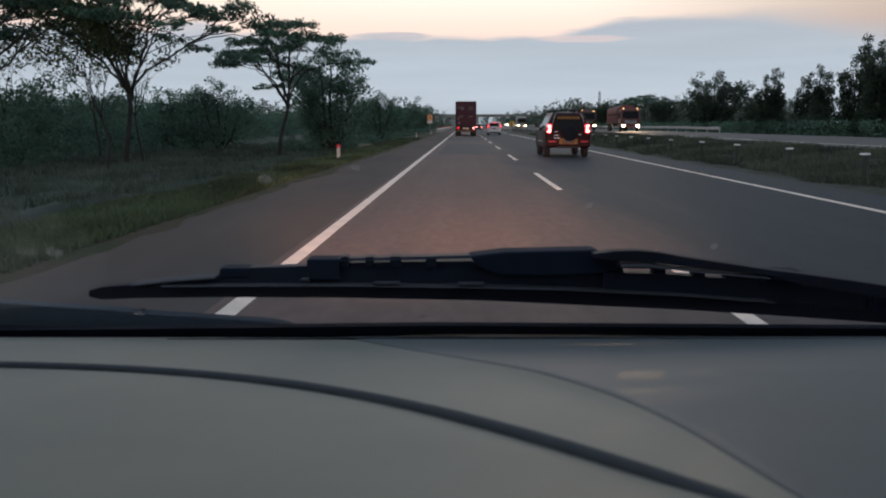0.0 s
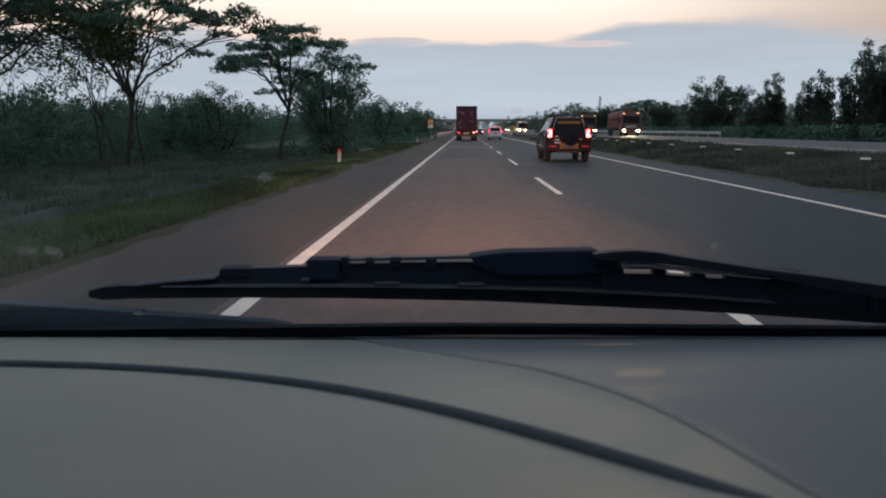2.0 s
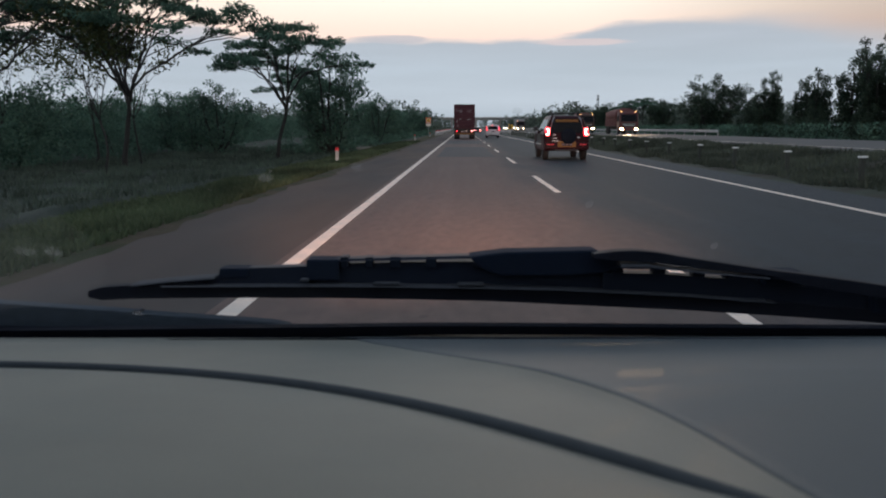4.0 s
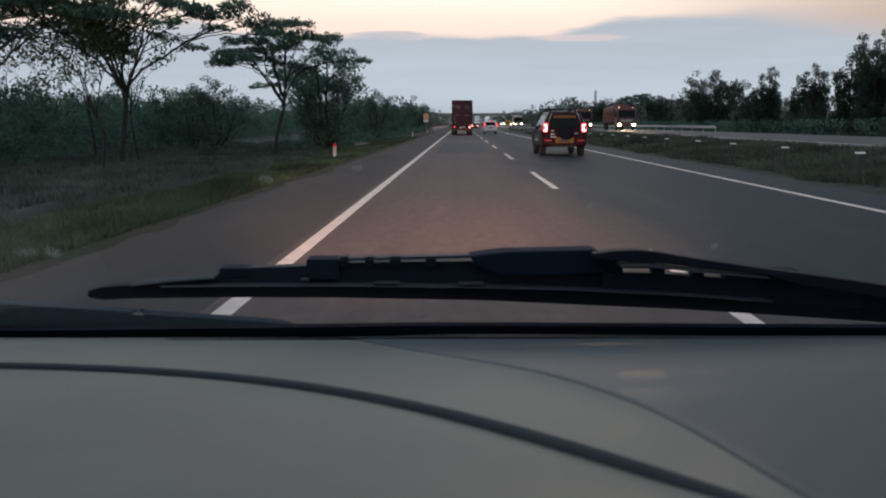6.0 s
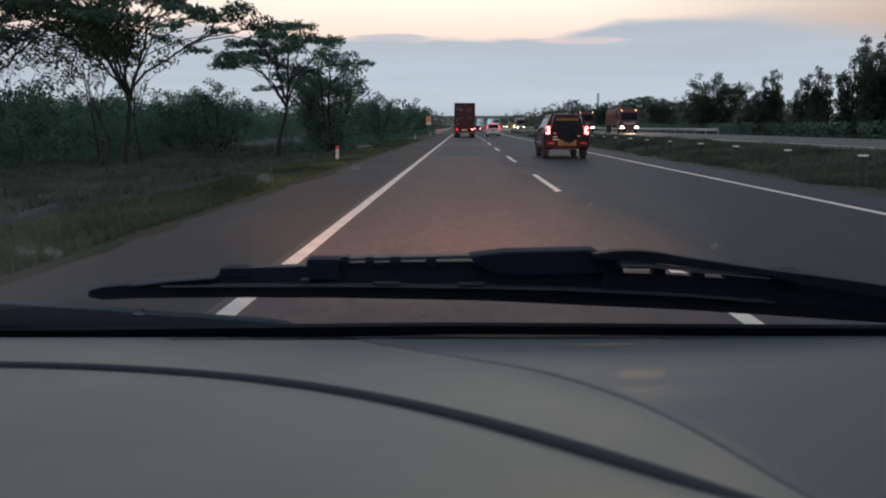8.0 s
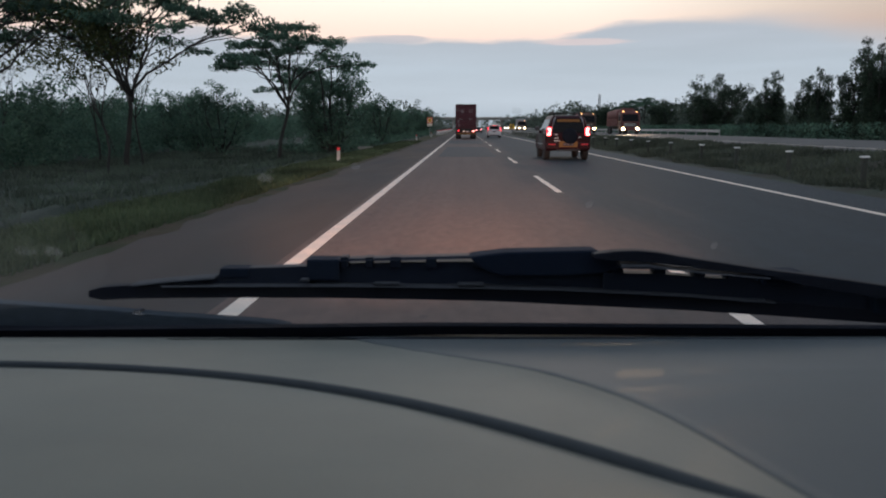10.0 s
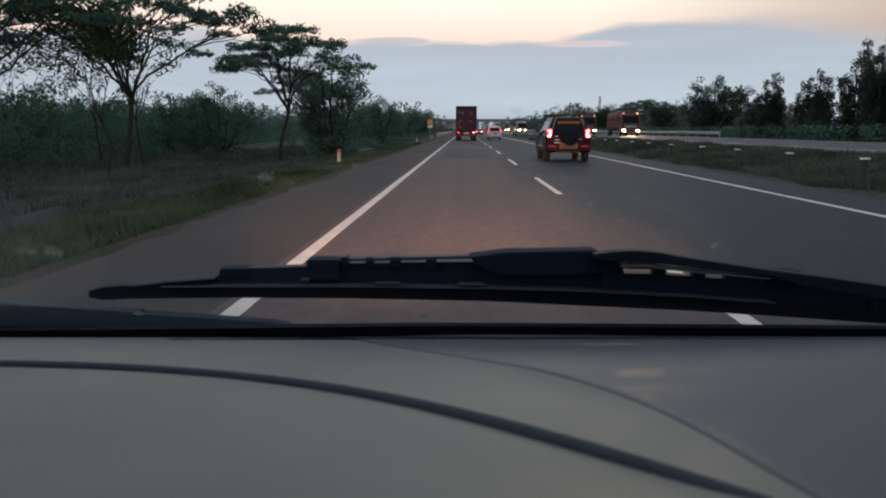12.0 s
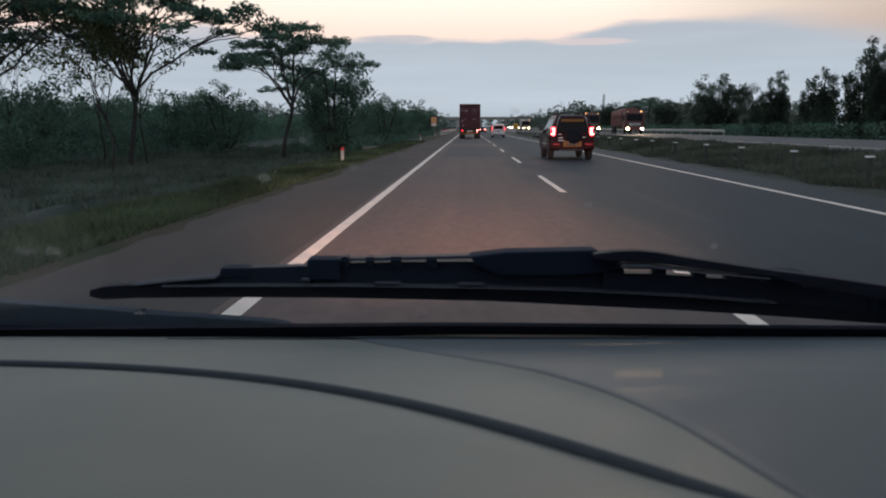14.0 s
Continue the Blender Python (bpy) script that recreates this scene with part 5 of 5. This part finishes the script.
def grow(rnd, height, fork, lean, spread, levels, width):
    """Limbs of a tree: the wood and the twig ends. spread: how far limbs turn out; width: the trunk's radius."""
    wood, tips = Geo(), []

    def limb(p, d, length, r, level):
        pts, rad = [p], [r]
        steps = 4
        for k in range(steps):
            d = (d + Vector((rnd.gauss(0, 0.13), rnd.gauss(0, 0.13), rnd.gauss(0.03, 0.07)))).normalized()
            p = p + d * (length / steps)
            pts.append(p)
            rad.append(r * (1 - 0.45 * (k + 1) / steps))
        wood.tube(pts, rad, 7 if level > 1 else 5, caps=True)
        if level == 0:
            tips.extend([tuple(pts[2]), tuple(pts[-1])])
            return
        if level <= 2 or (level == 3 and rnd.random() < 0.5):
            tips.append(tuple(pts[-1]))
        n = rnd.choice((2, 3, 3)) if level < levels else rnd.choice((3, 4))
        turn = rnd.uniform(0, 6.28)
        for k in range(n):
            a = turn + k * 6.28 / n + rnd.uniform(-0.5, 0.5)
            side = Vector((math.cos(a), math.sin(a), 0))
            nd = (d * (1 - spread) + side * spread + Vector((0, 0, 0.12))).normalized()
            at = pts[-1] if k or level == levels else pts[-2]
            limb(at, nd, length * rnd.uniform(0.62, 0.85), rad[-1] * 0.78, level - 1)

    limb(Vector((0, 0, -0.25)), Vector((lean[0], lean[1], 1)).normalized(), fork, width, levels)
    top = max(t[2] for t in tips)
    q = height / top
    wood.v = [(x * (0.5 + 0.5 * q), y * (0.5 + 0.5 * q), z * q) for x, y, z in wood.v]
    return wood, [(x * (0.5 + 0.5 * q), y * (0.5 + 0.5 * q), z * q) for x, y, z in tips]


def layered(rnd, height, width, limbs, reach, lean):
    """A flat spreading crown: a bare trunk, a few long limbs, and boughs that each end in a flat pad of twigs."""
    wood, tips = Geo(), []
    low = height * 0.40
    trunk = [Vector((lean * 0.16 * k + rnd.gauss(0, 0.07), rnd.gauss(0, 0.07), -0.25 + (low + 0.25) * k / 5)) for k in range(6)]
    wood.tube(trunk, [width * (1 - 0.07 * k) for k in range(6)], 9)

    def bough(start, end, lift, r0, r1):
        knee = start.lerp(end, 0.45) + Vector((rnd.gauss(0, 0.25), rnd.gauss(0, 0.25), lift))
        pts = [start * (1 - t) ** 2 + knee * (2 * t * (1 - t)) + end * t * t + Vector((rnd.gauss(0, 0.05), rnd.gauss(0, 0.05), rnd.gauss(0, 0.05))) for t in [k / 7 for k in range(8)]]
        wood.tube(pts, [r0 + (r1 - r0) * k / 7 for k in range(8)], 6)
        return pts

    for n in range(limbs):
        a = n * 6.283 / limbs + rnd.uniform(-0.35, 0.35)
        q = rnd.uniform(0.42, 0.62) if n % 3 else 0.2
        mid = Vector((math.cos(a) * reach * q + lean * 0.7, math.sin(a) * reach * q, height * rnd.uniform(0.66, 0.84)))
        arm = bough(trunk[-1] if n % 2 else trunk[-2].lerp(trunk[-1], rnd.random()), mid, height * 0.03, width * 0.5, width * 0.26)
        for k in range(5):
            b = a + rnd.uniform(-1.1, 1.1)
            far = reach * min(1.05, q + rnd.uniform(0.05, 0.62))
            top = height * (1.0 - 0.24 * (far / reach) ** 2) * rnd.uniform(0.84, 1.0)
            end = Vector((math.cos(b) * far + lean, math.sin(b) * far, top))
            twig = bough(arm[rnd.choice((4, 5, 6, 7))], end, height * 0.035, width * 0.22, 0.02)
            wide = rnd.uniform(0.7, 1.35)
            for _ in range(11):
                c, L = rnd.uniform(0, 6.28), wide * math.sqrt(rnd.random())
                tip = end + Vector((math.cos(c) * L, math.sin(c) * L, rnd.uniform(-0.10, 0.22)))
                wood.tube([twig[rnd.choice((5, 6, 7))], tip], [width * 0.07, 0.007], 4)
                tips.append(tuple(tip))
    return wood, tips


def lobed(rnd, height, width, stems, reach):
    """Upright stems carrying compact round clumps of large leaves, the uppermost standing free."""
    wood, tips = Geo(), []
    for k in range(stems):
        a = k * 6.28 / stems + rnd.uniform(-0.6, 0.6)
        h = height * (1 if k == 0 else rnd.uniform(0.62, 0.96))
        out = reach * (0.15 if k == 0 else rnd.uniform(0.5, 1.0))
        pts = []
        for j in range(8):
            q = j / 7
            pts.append(Vector((math.cos(a) * out * q ** 0.6 + rnd.gauss(0, 0.05), math.sin(a) * out * q ** 0.6 + rnd.gauss(0, 0.05), -0.25 + (h + 0.1) * q)))
        wood.tube(pts, [width * (1 - 0.85 * j / 7) for j in range(8)], 7)
        n = int(h * 1.8)
        for j in range(n):
            q = 0.14 + 0.60 * (j + rnd.random() * 0.6) / n
            base = pts[int(q * 6.99)].lerp(pts[min(7, int(q * 6.99) + 1)], q * 6.99 % 1)
            b, L = rnd.uniform(0, 6.28), rnd.uniform(0.2, 1.2) * (1.2 - q)
            end = base + Vector((math.cos(b) * L, math.sin(b) * L, 0.35 * L))
            wood.tube([base, end], [width * 0.22 * (1.1 - q), 0.012], 5)
            tips.append(tuple(end))
        # the free top: a few clumps one above the other
        for q in (0.80, 0.91):
            tips.append(tuple(pts[int(q * 6.99)].lerp(pts[min(7, int(q * 6.99) + 1)], q * 6.99 % 1) + Vector((rnd.gauss(0, 0.28), rnd.gauss(0, 0.28), 0))))
        tips.append(tuple(pts[-1]))
    return wood, tips


def leader(rnd, height, width, stems, start, reach):
    """Upright stems with side limbs that shorten towards the top."""
    wood, tips = Geo(), []
    for k in range(stems):
        a = rnd.uniform(0, 6.28)
        h = height * (1 if k == 0 else rnd.uniform(0.62, 0.92))
        out = 0.0 if k == 0 else rnd.uniform(0.6, 1.1) * reach
        pts, p = [], Vector((0, 0, -0.25))
        for j in range(8):
            q = j / 7
            pts.append(Vector((math.cos(a) * out * q ** 0.7 + rnd.gauss(0, 0.06), math.sin(a) * out * q ** 0.7 + rnd.gauss(0, 0.06), -0.25 + (h + 0.25) * q)))
        wood.tube(pts, [width * (1 - 0.85 * j / 7) for j in range(8)], 7)
        n = int(height * 3.0)
        for j in range(n):
            q = start + (1 - start) * (j + rnd.random()) / n
            base = pts[int(q * 6.99)].lerp(pts[min(7, int(q * 6.99) + 1)], q * 6.99 % 1)
            b = rnd.uniform(0, 6.28)
            L = reach * (0.22 + 0.78 * math.sin(math.pi * min(1.0, q ** 0.8))) * rnd.uniform(0.45, 1.0) + 0.2
            d = Vector((math.cos(b), math.sin(b), rnd.uniform(0.25, 0.9)))
            mid, end = base + d * L * 0.55, base + d * L + Vector((0, 0, 0.12 * L))
            wood.tube([base, mid, end], [width * 0.28 * (1.1 - q), width * 0.18 * (1.1 - q), 0.012], 5)
            tips += [tuple(end), tuple(end)] + ([tuple(mid)] if L > 0.9 else [])
        tips += [tuple(pts[-1])] * 3
    return wood, tips


def tree(m, seed, height, fork, spread=0.5, levels=4, width=0.2, lean=(0, 0), leaves=22, size=0.17, clump=0.7, flat=0.6, leaf=None, label="", bush=0, stems=0, tiers=0, lobes=0):
    rnd, rng = random.Random(seed), np.random.default_rng(seed)
    if lobes:
        wood, tips = lobed(rnd, height, width, lobes, spread)
    elif tiers:
        wood, tips = layered(rnd, height, width, tiers, spread, lean[0])
    else:
        wood, tips = leader(rnd, height, width, stems, fork, spread) if stems else grow(rnd, height, fork, lean, spread, levels, width)
    e = thing("tree", label, "tree", m, "roadside trees")
    part("trunk", wood, BARK, e, smooth=True)
    if bush:
        tips = tips + [(rnd.gauss(0, 1.5), rnd.gauss(0, 1.5), abs(rnd.gauss(1.0, 0.8))) for _ in range(bush)]
    g = Geo()
    g.v, g.f = leaf_cards(rng, tips, clump, leaves, size, flat)
    part("crown", g, leaf or LEAF, e)
    return e


UMBRELLA = "spreading roadside tree with an open flat-topped crown"
DENSE = "bushy dark roadside tree with a full crown"
SPARSE = "thin roadside tree with sparse leaves"
TEAK = "upright broad-leaved tree with lobed leafy tops"

# kinds, each at the first of its places
umbrella_a = tree(pose(-12.9, 51.0, -0.9), 23, 9.1, 0, 4.6, 0, 0.15, (1.1, 0.0), 24, 0.115, 0.46, 0.45, LEAF, UMBRELLA, tiers=7)
umbrella_b = tree(pose(-18.9, 41.0, -0.9), 31, 10.4, 0, 7.4, 0, 0.16, (0.6, 0.0), 26, 0.115, 0.50, 0.42, LEAF, UMBRELLA, tiers=10)
dense_a = tree(pose(-10.3, 58.0, -0.9), 5, 8.0, 0.08, 2.3, width=0.16, leaves=24, size=0.12, clump=0.66, flat=0.8, leaf=LEAF, label=DENSE, bush=36, stems=5)
dense_b = tree(pose(-20.5, 62.0, -0.9), 9, 5.4, 0.10, 2.0, width=0.12, leaves=22, size=0.12, clump=0.62, flat=0.8, leaf=LEAF, label=DENSE, bush=30, stems=5)
sparse_a = tree(pose(-23.0, 46.0, -1.0), 14, 9.0, 4.2, 0.34, 4, 0.10, (0.0, 0.0), 6, 0.15, 0.6, 0.7, LEAF_DRY, SPARSE)
sparse_b = tree(pose(-26.0, 55.0, -1.0), 17, 10.0, 4.8, 0.36, 4, 0.10, (0.03, 0.0), 6, 0.15, 0.6, 0.7, LEAF_DRY, SPARSE)
teak_a = tree(pose(36.0, 66.0, 0.1), 41, 9.0, 0, 1.9, width=0.16, leaves=100, size=0.12, clump=0.52, flat=1.0, leaf=LEAF_TEAK, label=TEAK, bush=40, lobes=7)
teak_b = tree(pose(36.3, 90.0, 0.1), 44, 7.6, 0, 1.7, width=0.16, leaves=100, size=0.12, clump=0.52, flat=1.0, leaf=LEAF_TEAK, label=TEAK, bush=40, lobes=6)
teak_c = tree(pose(36.5, 111.0, 0.1), 47, 8.0, 0.10, 3.6, width=0.18, leaves=26, size=0.15, clump=0.72, flat=0.9, leaf=LEAF_TEAK, label=DENSE, bush=40, stems=6)


def place(kind, x, y, turn, size):
    copy_thing(kind, pose(x, y, lie(x, y) + 0.02, 0, 0, turn) @ Matrix.Diagonal((size, size, size, 1)))


for kind, x, y, turn, size in (
        # verge side
        (umbrella_b, -23.5, 35.0, 120, 0.98), (sparse_a, -17.6, 36.0, 300, 0.95), (sparse_b, -19.2, 44.0, 80, 0.9), (sparse_a, -27.5, 44.0, 140, 1.0), (sparse_b, -30.0, 56.0, 50, 0.9),
        (dense_a, -12.4, 66.0, 140, 0.72), (umbrella_a, -14.5, 72.0, 200, 0.85), (dense_b, -10.8, 96.0, 30, 1.05), (dense_b, -13.5, 108.0, 100, 1.0), (dense_b, -12.0, 124.0, 190, 0.95), (dense_a, -16.0, 118.0, 220, 0.68), (dense_b, -12.5, 146.0, 300, 1.0),
        (dense_a, -14.5, 165.0, 90, 0.75), (dense_b, -13.0, 190.0, 200, 1.15), (dense_a, -16.0, 215.0, 10, 0.9), (dense_a, -14.0, 240.0, 80, 0.95), (dense_a, -18.0, 265.0, 150, 1.1), (dense_a, -15.0, 300.0, 40, 1.2),
        (dense_b, -24.5, 68.0, 60, 0.95), (dense_a, -44.0, 84.0, 250, 0.68), (dense_a, -52.0, 90.0, 130, 0.75), (dense_b, -30.0, 76.0, 20, 0.95), (dense_a, -62.0, 100.0, 320, 0.8), (umbrella_a, -54.0, 112.0, 30, 0.75), (dense_a, -38.0, 104.0, 190, 0.72), (dense_b, -36.0, 72.0, 10, 0.9),
        # beyond the oncoming lanes
        (teak_a, 38.0, 60.5, 120, 1.04), (teak_b, 36.8, 71.5, 30, 1.08), (teak_a, 39.5, 74.0, 200, 0.86), (teak_b, 36.6, 78.5, 130, 0.92), (teak_b, 38.2, 84.5, 250, 0.86), (teak_b, 40.0, 97.0, 300, 0.80), (teak_c, 39.5, 104.0, 40, 0.62), (teak_c, 38.5, 124.0, 90, 0.72), (teak_b, 42.0, 132.0, 10, 0.8),
        (teak_c, 40.0, 150.0, 210, 0.75), (umbrella_a, 40.0, 166.0, 110, 0.86), (teak_b, 40.0, 178.0, 60, 0.8), (teak_c, 38.0, 200.0, 160, 0.8), (umbrella_a, 46.0, 205.0, 80, 1.0), (teak_c, 42.0, 228.0, 260, 0.85), (teak_c, 40.0, 255.0, 350, 0.9),
        (teak_b, 44.0, 290.0, 140, 1.05), (teak_c, 38.0, 330.0, 20, 1.0), (teak_a, 46.0, 68.0, 330, 1.0), (teak_a, 39.0, 67.0, 70, 1.02), (teak_b, 38.4, 63.5, 160, 1.15)):
    place(kind, x, y, turn, size)


def far_woods():
    """The distant tree line on both sides of the road: trunks of leaf clumps with an uneven top."""
    rnd, rng = random.Random(77), np.random.default_rng(77)
    centres = []
    for _ in range(1900):
        y = rnd.uniform(230, 720)
        side = rnd.choice((-1, 1, 1))
        x = -rnd.uniform(15, 25 + y * 0.35) if side < 0 else rnd.uniform(34, 40 + y * 0.32)
        h = rnd.uniform(8, 15) * (0.75 + 0.35 * noise.noise((x * 0.03, y * 0.03, 1)))
        for k in range(5):
            centres.append((x + rnd.gauss(0, 1.6), y + rnd.gauss(0, 1.6), -0.5 + h * (k + 0.6) / 5))
    for _ in range(1200):
        x, y = rnd.uniform(-260, 300), rnd.uniform(720, 860)
        for k in range(4):
            centres.append((x, y, 1.5 + 3.0 * k * rnd.uniform(0.7, 1.1)))
    g = Geo()
    g.v, g.f = leaf_cards(rng, centres, 1.9, 22, 0.50, 0.8)
    tagged(part("far_woods", g, LEAF_HAZE), "distant woods along the horizon, leaves paled for haze", "woods", kind="stuff")


far_woods()


def undergrowth():
    """Scrub and saplings behind the ditch and beyond the far lanes."""
    rnd, rng = random.Random(5), np.random.default_rng(5)
    centres = []
    for _ in range(1900):
        y = rnd.uniform(34, 230)
        x = -rnd.uniform(20 + 0.10 * y, 30 + 0.5 * y)
        rise = (0.86 + 0.60 * noise.noise((x * 0.09, y * 0.09, 4)) + 0.4 * noise.noise((x * 0.4, y * 0.4, 9))) * min(1.0, 0.35 + y / 90)
        for k in range(5):
            centres.append((x + rnd.gauss(0, 0.6), y + rnd.gauss(0, 0.6), -1.0 + (0.4 + 1.05 * k) * rise))
    for _ in range(500):
        y = rnd.uniform(60, 230)
        x = -rnd.uniform(9.5, 16)
        centres.append((x, y, -0.7 + abs(rnd.gauss(0.3, 0.4))))
    for _ in range(800):
        y = rnd.uniform(50, 300)
        x = rnd.uniform(31, 44)
        for k in range(2):
            centres.append((x, y + rnd.gauss(0, 0.5), 0.4 + 0.9 * k))
    g = Geo()
    g.v, g.f = leaf_cards(rng, centres, 0.80, 44, 0.14, 0.75)
    tagged(part("undergrowth", g, LEAF), "dense dark green scrub behind the ditch", "undergrowth", kind="stuff")


undergrowth()


def grass(name, count, pick, tall, label, seed, blade, hole):
    """Blades of grass as single tapered leaves."""
    rnd = random.Random(seed)
    g = Geo()
    for _ in range(count):
        x, y = pick(rnd)
        if noise.noise((x * 0.9, y * 0.5, seed)) < hole:
            continue
        z, h, a = lie(x, y), tall * rnd.uniform(0.4, 1.2), rnd.uniform(0, 6.28)
        w, bx, by = 0.008 + 0.006 * rnd.random() + 0.0003 * y, rnd.gauss(0, 0.4) * h, rnd.gauss(0, 0.4) * h
        c, s = math.cos(a) * w, math.sin(a) * w
        k = len(g.v)
        g.v += [(x - c, y - s, z - 0.02), (x + c, y + s, z - 0.02), (x + bx * 0.5 + c * 0.6, y + by * 0.5 + s * 0.6, z + h * 0.6), (x + bx, y + by, z + h)]
        g.f += [(k, k + 1, k + 2), (k, k + 2, k + 3)]
    tagged(part(name, g, blade), label, "grass", kind="stuff")


grass("verge_grass", 60000, lambda r: (-4.08 - 2.3 * r.random() ** 0.9, 3 + 70 * r.random() ** 1.6), 0.16, "short patchy green grass on the verge", 1, VERGE_GRASS, -0.3)
grass("field_grass", 52000, lambda r: (-6.9 - 19.4 * r.random(), 6 + 80 * r.random() ** 1.3), 0.32, "rough dark grass in the ditch and field", 2, GRASS, -0.2)
grass("median_grass", 60000, lambda r: (8.5 + 5.2 * r.random(), 5 + 95 * r.random() ** 1.5), 0.22, "rough dull grass on the median", 3, MEDIAN_GRASS, -0.3)

# dried specks on the glass, two blobs painted as reflections, and a filmy corner
# the first two blobs paint reflections of pale things on the dashboard
for k, (x, y, r, ry) in enumerate(((-0.303, 0.145, 0.009, 0.005), (-0.283, 0.145, 0.007, 0.006), (-0.055, 0.237, 0.003, 0.003), (-0.016, 0.053, 0.004, 0.003),
                                   (-0.114, 0.226, 0.005, 0.004), (0.195, 0.152, 0.003, 0.004), (0.098, 0.199, 0.003, 0.004), (-0.249, 0.058, 0.005, 0.004), (0.043, 0.285, 0.003, 0.003))):
    smudge(x, y, r, ry, k, SMUDGE)
for k, (x, y, r, ry) in enumerate(((-0.350, 0.145, 0.105, 0.078), (-0.365, 0.125, 0.095, 0.060))):
    smudge(x, y, r, ry, 20 + k, FILM)
